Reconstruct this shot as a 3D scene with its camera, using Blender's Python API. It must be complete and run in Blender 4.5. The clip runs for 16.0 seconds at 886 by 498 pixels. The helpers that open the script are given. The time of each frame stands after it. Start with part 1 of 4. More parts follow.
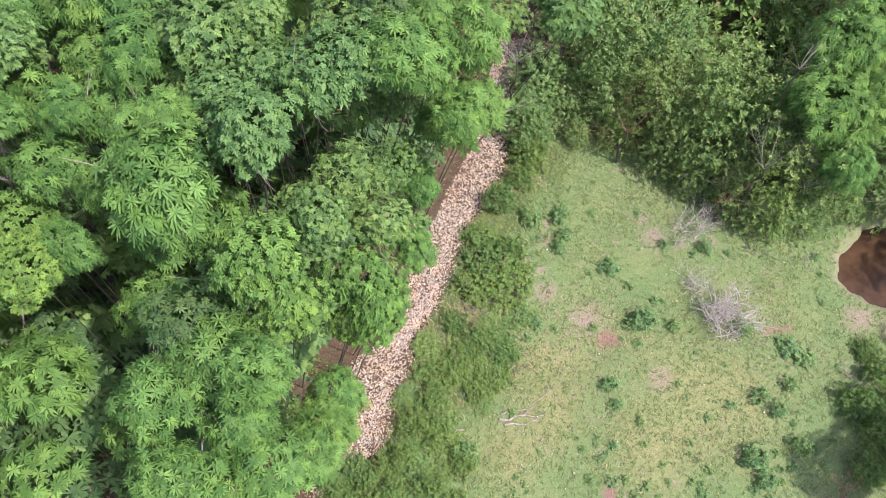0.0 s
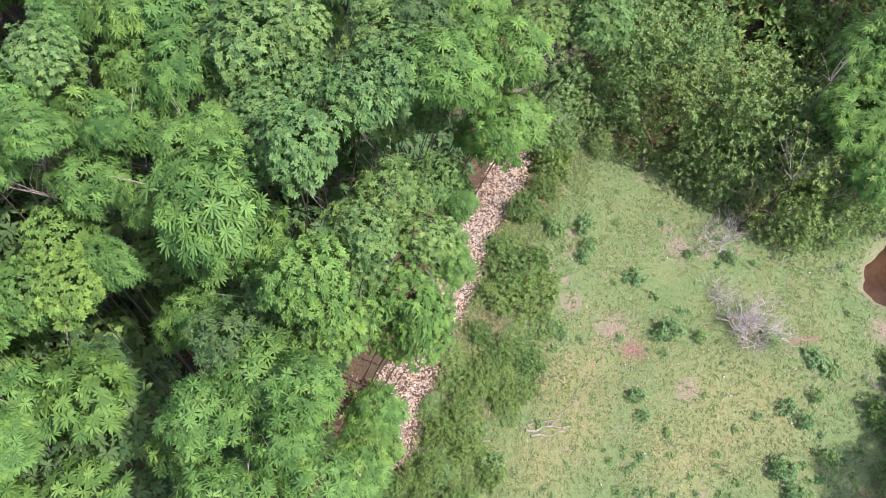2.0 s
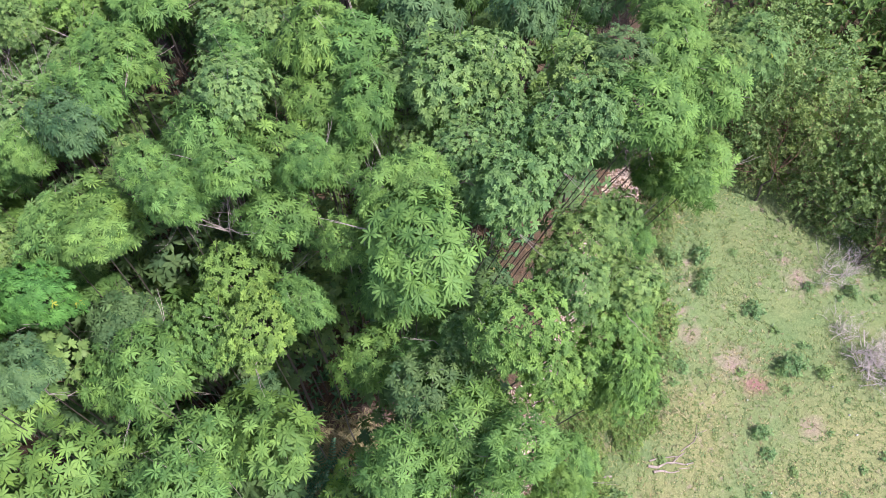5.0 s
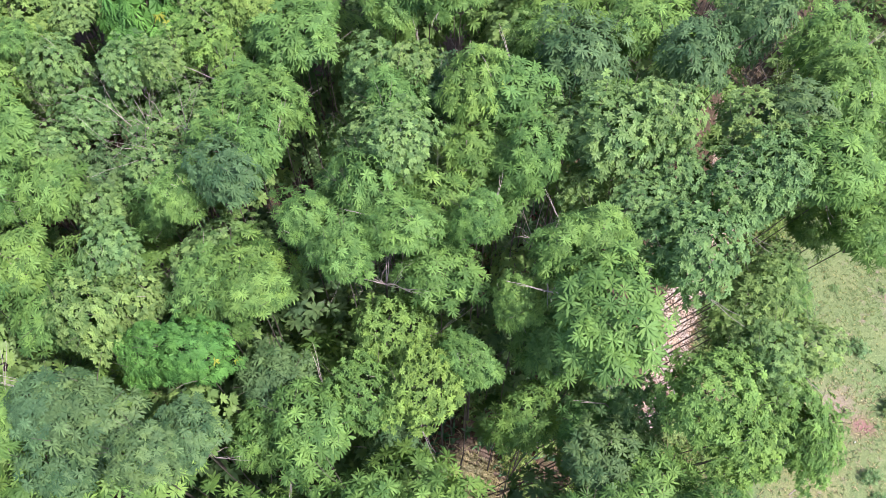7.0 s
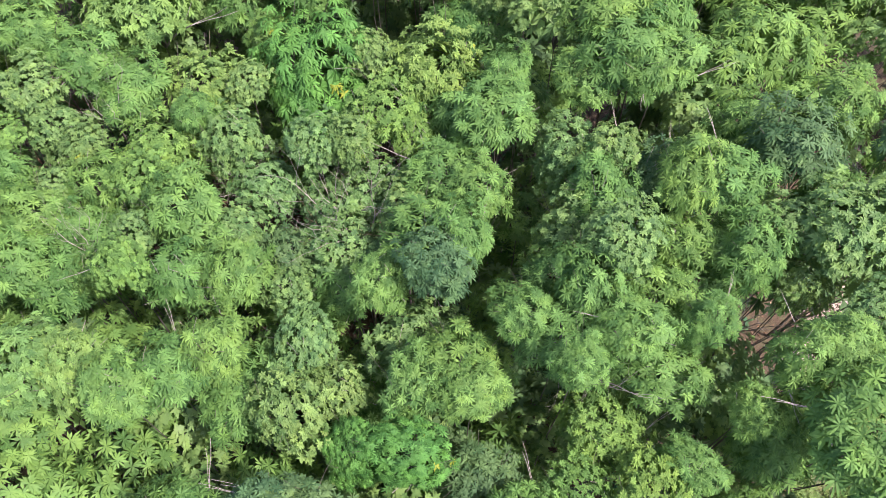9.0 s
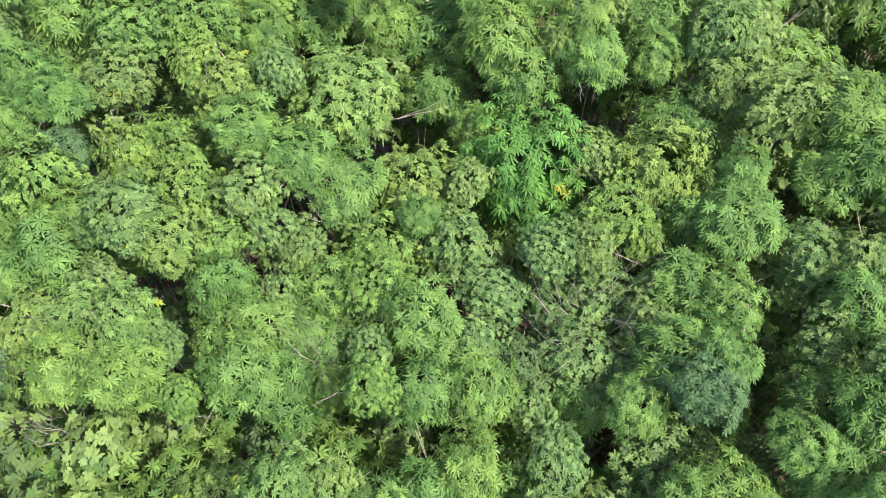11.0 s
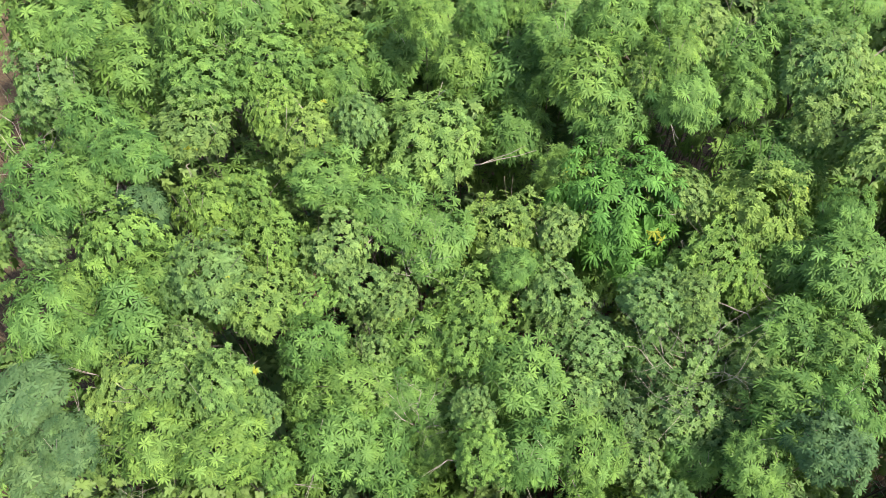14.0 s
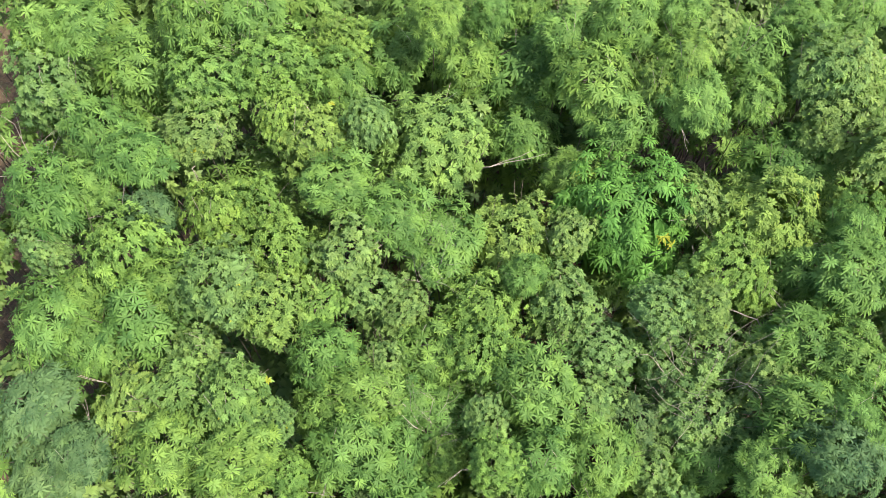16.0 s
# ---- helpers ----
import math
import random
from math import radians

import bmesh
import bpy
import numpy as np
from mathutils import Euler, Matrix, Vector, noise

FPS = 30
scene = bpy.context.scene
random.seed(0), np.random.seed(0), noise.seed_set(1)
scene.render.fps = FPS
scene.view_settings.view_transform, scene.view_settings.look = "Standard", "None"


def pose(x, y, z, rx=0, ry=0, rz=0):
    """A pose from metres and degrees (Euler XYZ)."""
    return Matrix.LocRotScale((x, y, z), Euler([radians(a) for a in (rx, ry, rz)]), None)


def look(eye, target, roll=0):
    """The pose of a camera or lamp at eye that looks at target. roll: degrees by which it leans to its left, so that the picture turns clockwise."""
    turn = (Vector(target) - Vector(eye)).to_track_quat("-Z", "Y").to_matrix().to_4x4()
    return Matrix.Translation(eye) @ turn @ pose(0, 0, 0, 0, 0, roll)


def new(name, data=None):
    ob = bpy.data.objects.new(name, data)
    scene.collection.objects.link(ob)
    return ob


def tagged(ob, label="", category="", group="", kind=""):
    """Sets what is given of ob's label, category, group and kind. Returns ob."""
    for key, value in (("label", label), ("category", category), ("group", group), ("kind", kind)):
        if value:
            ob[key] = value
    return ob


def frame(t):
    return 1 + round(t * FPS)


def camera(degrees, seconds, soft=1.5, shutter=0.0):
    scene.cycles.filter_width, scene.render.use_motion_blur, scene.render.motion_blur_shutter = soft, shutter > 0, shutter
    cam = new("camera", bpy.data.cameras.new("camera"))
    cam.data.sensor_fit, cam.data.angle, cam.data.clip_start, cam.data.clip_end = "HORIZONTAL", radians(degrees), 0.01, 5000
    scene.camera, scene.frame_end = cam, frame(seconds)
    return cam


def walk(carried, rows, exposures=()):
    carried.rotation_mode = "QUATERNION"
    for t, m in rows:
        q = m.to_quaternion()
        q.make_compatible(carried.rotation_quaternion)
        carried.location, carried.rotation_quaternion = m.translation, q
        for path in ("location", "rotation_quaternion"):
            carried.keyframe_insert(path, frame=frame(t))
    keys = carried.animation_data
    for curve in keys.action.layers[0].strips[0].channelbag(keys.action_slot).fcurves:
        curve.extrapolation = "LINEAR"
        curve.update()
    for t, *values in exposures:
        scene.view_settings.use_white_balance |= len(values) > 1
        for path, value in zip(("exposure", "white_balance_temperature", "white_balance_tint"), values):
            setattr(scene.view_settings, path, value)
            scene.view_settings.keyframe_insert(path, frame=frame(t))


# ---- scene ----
# ---------------------------------------------------------------- camera
cam = camera(52.56, 16.0, soft=0.6)
# seconds, x, y, z, heading, pitch, roll
PATH = [
    (0, 0.000, -0.000, 26.696, 0.01, -64.45, 0.02),
    (0.5, -0.088, 0.100, 26.701, -0.31, -64.55, 0.34),
    (1, -0.260, 0.197, 26.695, -0.49, -64.55, 0.50),
    (1.5, -0.515, 0.281, 26.710, -0.44, -64.54, 0.49),
    (2, -0.845, 0.337, 26.749, -0.16, -64.49, 0.32),
    (2.5, -1.254, 0.379, 26.772, 0.26, -64.46, 0.16),
    (3, -1.720, 0.433, 26.783, 0.66, -64.35, -0.04),
    (3.5, -2.260, 0.561, 26.793, 1.00, -64.28, -0.29),
    (3.7, -2.494, 0.611, 26.799, 1.10, -64.22, -0.36),
    (5.8, -5.278, 1.569, 26.427, 1.58, -64.22, 0.34),
    (6, -5.541, 1.652, 26.438, 1.73, -64.19, 0.26),
    (6.5, -6.242, 1.884, 26.439, 2.20, -64.08, -0.13),
    (7, -7.008, 2.193, 26.449, 2.56, -64.11, -0.28),
    (7.5, -7.839, 2.539, 26.477, 2.76, -64.13, -0.27),
    (8, -8.734, 2.893, 26.519, 2.85, -64.08, -0.06),
    (8.5, -9.705, 3.301, 26.564, 2.73, -64.11, 0.27),
    (9, -10.742, 3.693, 26.587, 2.63, -63.95, 0.48),
    (9.5, -11.820, 4.109, 26.622, 2.51, -63.73, 0.64),
    (10, -12.946, 4.550, 26.697, 2.46, -63.63, 0.68),
    (10.2, -13.409, 4.742, 26.724, 2.46, -63.60, 0.65),
    (12.3, -16.885, 6.082, 27.230, 3.29, -63.65, 0.06),
    (12.5, -16.918, 6.123, 27.195, 3.30, -63.63, -0.05),
    (13, -16.922, 6.216, 27.076, 3.07, -63.55, -0.64),
    (13.5, -16.912, 6.359, 26.975, 2.88, -63.61, -1.10),
    (14, -16.961, 6.495, 26.941, 2.70, -63.78, -1.14),
    (14.5, -17.066, 6.632, 26.950, 2.21, -64.07, -0.82),
    (15, -17.207, 6.790, 26.997, 1.55, -64.56, -0.20),
    (15.5, -17.367, 6.940, 27.063, 0.80, -65.07, 0.52),
    (16, -17.492, 7.044, 27.124, 0.06, -65.47, 1.27),
]


def aim(x, y, z, yaw, pitch, roll):
    return pose(x, y, z, 0, 0, yaw) @ pose(0, 0, 0, 90 + pitch) @ pose(0, 0, 0, 0, 0, roll)


EXPOSURES = [(0.0, 0.89, 6100, 23), (3.5, 0.91, 6000, 26), (6.0, 1.05, 5950, 28), (10.0, 1.24, 6300, 25), (12.5, 1.13, 6600, 17), (16.0, 1.19, 6950, 13)]
walk(cam, [(t, aim(*row)) for t, *row in PATH], EXPOSURES)

# ---------------------------------------------------------------- sky and sun
SUN_FROM = Vector((0.62, -0.27, 1.15)).normalized()
sky_world = bpy.data.worlds.new("sky")
scene.world = sky_world
sky_world.use_nodes = True
wn = sky_world.node_tree
sky = wn.nodes.new("ShaderNodeTexSky")
sky.sky_type, sky.sun_disc = "NISHITA", False
sky.sun_elevation = math.asin(SUN_FROM.z)
sky.sun_rotation = math.atan2(SUN_FROM.x, SUN_FROM.y)
sky.air_density, sky.dust_density = 1.0, 2.5
wn.links.new(sky.outputs[0], wn.nodes["Background"].inputs[0])
wn.nodes["Background"].inputs[1].default_value = 0.15

sun = new("sun", bpy.data.lights.new("sun", "SUN"))
sun.data.energy, sun.data.angle, sun.data.color = 3.7, radians(0.9), (1.0, 0.96, 0.88)
sun.matrix_world = look(SUN_FROM * 60, (0, 0, 0))

# ---------------------------------------------------------------- materials


def shader(name):
    m = bpy.data.materials.new(name)
    m.use_nodes = True
    nt = m.node_tree
    return m, nt, nt.nodes["Principled BSDF"], nt.nodes["Material Output"]


def link(nt, a, b):
    nt.links.new(a, b)


def ramp(nt, source, stops):
    node = nt.nodes.new("ShaderNodeValToRGB")
    el = node.color_ramp.elements
    while len(el) < len(stops):
        el.new(0.5)
    for e, (pos, col) in zip(el, stops):
        e.position, e.color = pos, (*col, 1)
    link(nt, source, node.inputs[0])
    return node.outputs[0]


def noise_tex(nt, scale, detail=4, rough=0.6, where=None):
    node = nt.nodes.new("ShaderNodeTexNoise")
    node.inputs["Scale"].default_value, node.inputs["Detail"].default_value = scale, detail
    node.inputs["Roughness"].default_value = rough
    if where is not None:
        link(nt, where, node.inputs["Vector"])
    return node.outputs[0]


def mixed(nt, fac, a, b, kind="MIX"):
    node = nt.nodes.new("ShaderNodeMix")
    node.data_type, node.blend_type = "RGBA", kind
    for value, slot in ((fac, 0), (a, 6), (b, 7)):
        if isinstance(value, (int, float)):
            node.inputs[slot].default_value = value
        elif isinstance(value, tuple):
            node.inputs[slot].default_value = (*value, 1)
        else:
            link(nt, value, node.inputs[slot])
    return node.outputs[2]


def maths(nt, op, a, b=0.0):
    node = nt.nodes.new("ShaderNodeMath")
    node.operation = op
    for value, slot in ((a, 0), (b, 1)):
        if isinstance(value, (int, float)):
            node.inputs[slot].default_value = value
        else:
            link(nt, value, node.inputs[slot])
    return node.outputs[0]


def leaf_material(name, dark, light, yellow=(0.30, 0.34, 0.04), yellow_share=0.03, through_share=0.3, gloss=0.62, spread=0.15):
    """Leaf: hue by leaf and by tree, a few yellow ones, light shining through the blade."""
    m, nt, bsdf, out = shader(name)
    geo, info = nt.nodes.new("ShaderNodeNewGeometry"), nt.nodes.new("ShaderNodeObjectInfo")
    tc = nt.nodes.new("ShaderNodeTexCoord")
    own = ramp(nt, geo.outputs["Random Per Island"], [(0.0, tuple(c * 0.95 for c in dark)), (0.55, tuple(c * 0.85 for c in light)), (1.0, tuple(c * 1.12 for c in light))])
    by_tree = ramp(nt, info.outputs["Random"], [(0.0, tuple(1 - spread * k for k in (1.0, 0.55, 0.3))), (0.5, (1, 1, 1)), (1.0, (1 + spread, 1 + spread * 0.35, 1 - spread * 0.3))])
    col = mixed(nt, 1.0, own, by_tree, "MULTIPLY")
    young = ramp(nt, noise_tex(nt, 2.6, 2, 0.5, tc.outputs["Object"]), [(0.32, (0.80, 0.86, 0.92)), (0.5, (1.0, 1.0, 1.0)), (0.68, (1.14, 1.1, 0.98))])
    col = mixed(nt, 1.0, col, young, "MULTIPLY")
    blotch = noise_tex(nt, 1.6, 2, 0.5, tc.outputs["Object"])
    patch = maths(nt, "GREATER_THAN", maths(nt, "ADD", maths(nt, "MULTIPLY", blotch, 0.35), geo.outputs["Random Per Island"]), 1.21 - yellow_share * 1.4)
    col = mixed(nt, patch, col, yellow)
    link(nt, col, bsdf.inputs["Base Color"])
    bsdf.inputs["Roughness"].default_value = gloss
    bsdf.inputs["Specular IOR Level"].default_value = 0.2
    glow = nt.nodes.new("ShaderNodeBsdfTranslucent")
    link(nt, mixed(nt, 1.0, col, (1.0, 1.05, 0.5), "MULTIPLY"), glow.inputs[0])
    mix = nt.nodes.new("ShaderNodeMixShader")
    mix.inputs[0].default_value = through_share
    link(nt, bsdf.outputs[0], mix.inputs[1])
    link(nt, glow.outputs[0], mix.inputs[2])
    link(nt, mix.outputs[0], out.inputs[0])
    return m


def bark_material(name, dark, light):
    m, nt, bsdf, out = shader(name)
    tc = nt.nodes.new("ShaderNodeTexCoord")
    n = noise_tex(nt, 9, 5, 0.65, tc.outputs["Object"])
    link(nt, ramp(nt, n, [(0.3, dark), (0.7, light)]), bsdf.inputs["Base Color"])
    bsdf.inputs["Roughness"].default_value = 0.85
    bump = nt.nodes.new("ShaderNodeBump")
    bump.inputs["Strength"].default_value = 0.5
    link(nt, noise_tex(nt, 40, 3, 0.6, tc.outputs["Object"]), bump.inputs["Height"])
    link(nt, bump.outputs[0], bsdf.inputs["Normal"])
    return m


LEAF_FEATHERY = leaf_material("feathery_leaf", (0.067, 0.154, 0.035), (0.158, 0.292, 0.069), yellow_share=-0.2)
LEAF_BROAD = leaf_material("broad_blue_green_leaf", (0.082, 0.167, 0.048), (0.175, 0.293, 0.088), yellow_share=-0.2, gloss=0.5)
LEAF_PALE = leaf_material("pale_green_leaf", (0.097, 0.187, 0.047), (0.193, 0.319, 0.082), yellow_share=0.0)
LEAF_VIVID = leaf_material("vivid_green_leaf", (0.056, 0.160, 0.031), (0.119, 0.288, 0.059), yellow_share=0.0, spread=0.05)
LEAF_OLIVE = leaf_material("olive_small_leaf", (0.072, 0.147, 0.040), (0.154, 0.259, 0.075), yellow_share=0.0)
LEAF_YELLOWISH = leaf_material("yellow_green_leaf", (0.090, 0.180, 0.040), (0.181, 0.314, 0.071), yellow_share=-0.2)
# teal hue, with the shade among taller crowns darkened into the leaf colour
LEAF_TEAL_SHADE = leaf_material("teal_leaf_with_shade", (0.055, 0.121, 0.044), (0.112, 0.200, 0.073), yellow_share=-0.2)
LEAF_SCRUB = leaf_material("scrub_leaf", (0.128, 0.216, 0.066), (0.226, 0.336, 0.110), yellow=(0.34, 0.28, 0.13), yellow_share=0.025, through_share=0.35)
LEAF_HEDGE = leaf_material("hedge_leaf", (0.105, 0.190, 0.050), (0.200, 0.315, 0.090), yellow=(0.30, 0.28, 0.11), yellow_share=0.07, through_share=0.35)
LEAF_WEED = leaf_material("weed_leaf", (0.105, 0.200, 0.066), (0.200, 0.320, 0.118), yellow_share=0.01, through_share=0.3)
LEAF_FERN = leaf_material("fern_leaf", (0.040, 0.115, 0.055), (0.095, 0.205, 0.100), yellow_share=0.0)
GRASS_BLADE = leaf_material("grass_blade", (0.115, 0.185, 0.062), (0.195, 0.272, 0.104), yellow=(0.32, 0.31, 0.13), yellow_share=0.14, gloss=0.6)
DRY_GRASS = leaf_material("dry_grass_blade", (0.20, 0.19, 0.09), (0.36, 0.33, 0.17), yellow=(0.42, 0.36, 0.2), yellow_share=0.2, gloss=0.7)
DRY_LEAF = leaf_material("dry_fallen_leaf", (0.36, 0.265, 0.20), (0.54, 0.43, 0.34), yellow=(0.64, 0.56, 0.45), yellow_share=0.10, through_share=0.12, gloss=0.7, spread=0.0)
BROWN_LEAF = leaf_material("brown_litter_leaf", (0.075, 0.040, 0.022), (0.23, 0.135, 0.080), yellow=(0.36, 0.26, 0.16), yellow_share=0.1, through_share=0.1, gloss=0.75, spread=0.0)
BARK = bark_material("grey_bark", (0.045, 0.036, 0.026), (0.11, 0.088, 0.066))
PALE_TWIG = bark_material("pale_dead_twig", (0.17, 0.14, 0.115), (0.40, 0.34, 0.29))
GREY_TWIG = bark_material("grey_dead_twig", (0.34, 0.29, 0.26), (0.60, 0.53, 0.48))
BROWN_TWIG = bark_material("brown_dead_twig", (0.12, 0.06, 0.035), (0.30, 0.17, 0.10))
OLD_WOOD = bark_material("weathered_wood", (0.15, 0.12, 0.095), (0.34, 0.28, 0.23))

# ---------------------------------------------------------------- mesh helpers
UP = Vector((0, 0, 1))


class Build:
    """Gathers points and faces for one mesh."""

    def __init__(self):
        self.v, self.f = [], []

    def strip(self, base, way, side, length, width, droop, profile=(0.35, 1.0, 0.8, 0.0)):
        """A leaf blade from base along way, sagging by droop over its length, with its own outline."""
        n, start = len(profile), len(self.v)
        lift = side.cross(way)
        for i, wide in enumerate(profile):
            s = i / (n - 1)
            mid = base + way * (length * s * (1 - 0.25 * droop * s)) - UP * (length * droop * s * s)
            if wide > 0.01:
                half = side * (0.5 * width * wide)
                self.v += [mid - half + lift * 0.12 * width * wide, mid + half + lift * 0.12 * width * wide]
            else:
                self.v.append(mid)
        at = start
        for i in range(n - 1):
            last = profile[i + 1] <= 0.01
            self.f.append((at, at + 1, at + 2) if last else (at, at + 1, at + 3, at + 2))
            at += 2

    def blade(self, base, way, side, length, width, droop):
        """A narrow leaf folded along its midrib."""
        start = len(self.v)
        mid = base + way * (length * 0.52) - UP * (length * droop * 0.2)
        tip = base + way * (length * (1 - 0.2 * droop)) - UP * (length * droop)
        half = side * (0.5 * width)
        self.v += [base, mid - half, tip, mid + half]
        self.f.append((start, start + 1, start + 2, start + 3))

    def tube(self, a, b, ra, rb, sides=4):
        way = (b - a).normalized()
        side = way.orthogonal().normalized()
        other = way.cross(side)
        start = len(self.v)
        for p, r in ((a, ra), (b, rb)):
            for k in range(sides):
                ang = 2 * math.pi * k / sides
                self.v.append(p + (side * math.cos(ang) + other * math.sin(ang)) * r)
        for k in range(sides):
            j = (k + 1) % sides
            self.f.append((start + k, start + j, start + sides + j, start + sides + k))
        self.f.append(tuple(start + sides + k for k in range(sides)))

    def mesh(self, name, material, smooth=False):
        me = bpy.data.meshes.new(name)
        me.from_pydata([tuple(p) for p in self.v], [], self.f)
        me.materials.append(material)
        if smooth:
            me.polygons.foreach_set("use_smooth", [True] * len(me.polygons))
        me.update()
        return me


def limb(b, rng, at, way, length, radius, depth, wander=0.35, forks=3, sides=4):
    """A crooked branch that forks on."""
    steps, p, d, r = 3, Vector(at), Vector(way), radius
    for i in range(steps):
        d = (d + Vector((rng.uniform(-1, 1), rng.uniform(-1, 1), rng.uniform(-0.6, 1))) * wander * 0.5).normalized()
        q = p + d * (length / steps)
        b.tube(p, q, r, r * 0.78, sides)
        p, r = q, r * 0.78
        if depth > 0 and i > 0:
            for _ in range(forks - 1 if i == 1 else forks):
                turn = Vector((rng.uniform(-1, 1), rng.uniform(-1, 1), rng.uniform(-0.4, 0.9)))
                limb(b, rng, p, (d + turn * 0.9).normalized(), length * rng.uniform(0.45, 0.7), r * 0.6, depth - 1, wander, forks, 3)


def rosette(b, rng, at, axis, leaves, length, width, droop, profile, lift=0.25):
    """Leaves radiating round a shoot tip."""
    side = axis.orthogonal().normalized()
    other = axis.cross(side)
    spin = rng.uniform(0, 6.28)
    for k in range(leaves):
        a = spin + 6.283 * k / leaves * (1.0 if leaves < 9 else 1.9) + rng.uniform(-0.25, 0.25)
        up = rng.uniform(lift * 0.2, lift * 1.6) + (0.55 if k % 5 == 0 else 0)
        out = (side * math.cos(a) + other * math.sin(a)).normalized()
        way = (out + axis * up).normalized()
        across = way.cross(axis)
        across = across.normalized() if across.length > 1e-4 else side
        across = (across + axis * rng.uniform(-0.35, 0.35)).normalized()
        size = (length * rng.uniform(0.72, 1.15), width * rng.uniform(0.8, 1.2), droop * rng.uniform(0.5, 1.5))
        if profile is None:
            b.blade(at, way, across, *size)
        else:
            b.strip(at + way * 0.015, way, across, *size, profile)


OBOVATE = (0.3, 1.0, 0.5)
OVAL = (0.35, 1.0, 0.0)


def spray(b, rng, at, axis, leaves, length, width, droop, blunt, lift):
    """A shoot tip of a tree: leaves that grow from one point, arch outwards and end bluntly (or in a point, blunt 0)."""
    side = axis.orthogonal().normalized()
    other = axis.cross(side)
    spin = rng.uniform(0, 6.28)
    b.v.append(at)
    root = len(b.v) - 1
    for k in range(leaves):
        a = spin + 2.39996 * k + rng.uniform(-0.2, 0.2)
        inner = k / leaves
        out = side * math.cos(a) + other * math.sin(a)
        way = (out + axis * (lift * (0.2 + 1.5 * inner * inner) + rng.uniform(-0.12, 0.12))).normalized()
        across = way.cross(axis)
        across = across.normalized() if across.length > 1e-4 else side
        across = (across + axis * rng.uniform(-0.3, 0.3)).normalized()
        long, half = length * rng.uniform(0.8, 1.12) * (1 - 0.3 * inner), width * 0.5 * rng.uniform(0.85, 1.2)
        mid = at + way * (long * 0.5) - UP * (long * droop * 0.22)
        tip = at + way * (long * (1 - 0.22 * droop)) - UP * (long * droop)
        n = len(b.v)
        if blunt:
            b.v += [mid - across * half, mid + across * half, tip - across * half * blunt, tip + across * half * blunt]
            b.f += [(root, n, n + 1), (n, n + 2, n + 3, n + 1)]
        else:
            b.v += [mid - across * half, tip, mid + across * half]
            b.f.append((root, n, n + 1, n + 2))


def crown_mesh(name, seed, material, leaves, length, width, droop, blunt, spacing, lift=0.25, lobes=4, skirt=18):
    """A crown about 2 m across round its own origin: a dome swelling into lobes, covered with leafy shoots."""
    rng, b = random.Random(seed), Build()
    swells = []
    for k in range(lobes * 2 + 8):
        a, z = 2.4 * k + rng.uniform(-0.35, 0.35), 0.97 - 1.25 * (k + 0.5) / (lobes * 2 + 8)
        swells.append((Vector((math.cos(a) * math.sqrt(1 - z * z), math.sin(a) * math.sqrt(1 - z * z), z)), rng.uniform(0.78, 1.12)))
    count = int(2.9 * math.pi / (spacing * spacing))
    spin = rng.uniform(0, 6.283)
    for k in range(count):
        z = 1.0 - 1.45 * (k + 0.5) / count
        a, ring = spin + 2.39996 * k + rng.uniform(-0.16, 0.16), math.sqrt(1 - z * z)
        n = (Vector((ring * math.cos(a), ring * math.sin(a), z)) + Vector((rng.uniform(-1, 1), rng.uniform(-1, 1), rng.uniform(-1, 1))) * spacing * 0.3).normalized()
        near, full = max((n.dot(d) + (f - 1) * 0.12, f) for d, f in swells)
        fall = max(0.0, min(1.0, (1.0 - near) / 0.13))
        if fall > 0.7 and rng.random() < 0.6:
            continue
        reach = 0.92 * full * (1 - 0.3 * fall ** 1.4) * (1 + 0.2 * noise.noise(n * 3.4 + Vector((0, seed, 0)))) * rng.uniform(0.84, 1.08)
        if n.z < 0:
            reach *= 1 + 0.25 * n.z
        axis = (n * 0.75 + UP * 0.5 + Vector((rng.uniform(-0.4, 0.4), rng.uniform(-0.4, 0.4), 0))).normalized()
        big = rng.uniform(0.82, 1.12)
        spray(b, rng, n * reach, axis, leaves + rng.choice((-1, 0, 1)), length * big, width * big, droop, blunt, lift)
    for k in range(skirt):
        z = 0.85 - 1.3 * (k + 0.5) / skirt
        a, ring = spin + 1.0 + 2.39996 * k, math.sqrt(1 - z * z)
        n = Vector((ring * math.cos(a), ring * math.sin(a), z))
        spray(b, rng, n * rng.uniform(0.52, 0.66), (n + UP * 0.6).normalized(), 7, 0.3, 0.11, droop, 0.0, lift)
    return b.mesh(name, material)


def limb_mesh(seed, material):
    """One limb that rises from the stem into the crown, in the crown's own measure."""
    rng, b = random.Random(seed), Build()
    limb(b, rng, (0, 0, -1.2), Vector((0.45, 0, 1.0)).normalized(), rng.uniform(1.2, 1.65), 0.026, 1, 0.3, 2)
    return b.mesh("limb", material)


def trunk_mesh(seed):
    """A slightly crooked tapered stem one unit high."""
    rng, b = random.Random(seed), Build()
    p, r = Vector((0, 0, -0.02)), 0.05
    for i in range(7):
        q = Vector((rng.uniform(-1, 1) * 0.09, rng.uniform(-1, 1) * 0.09, (i + 1) / 7)) if i < 6 else Vector((0, 0, 1))
        b.tube(p, q, r, r * 0.88, 6)
        p, r = q, r * 0.88
    return b.mesh("trunk", BARK)


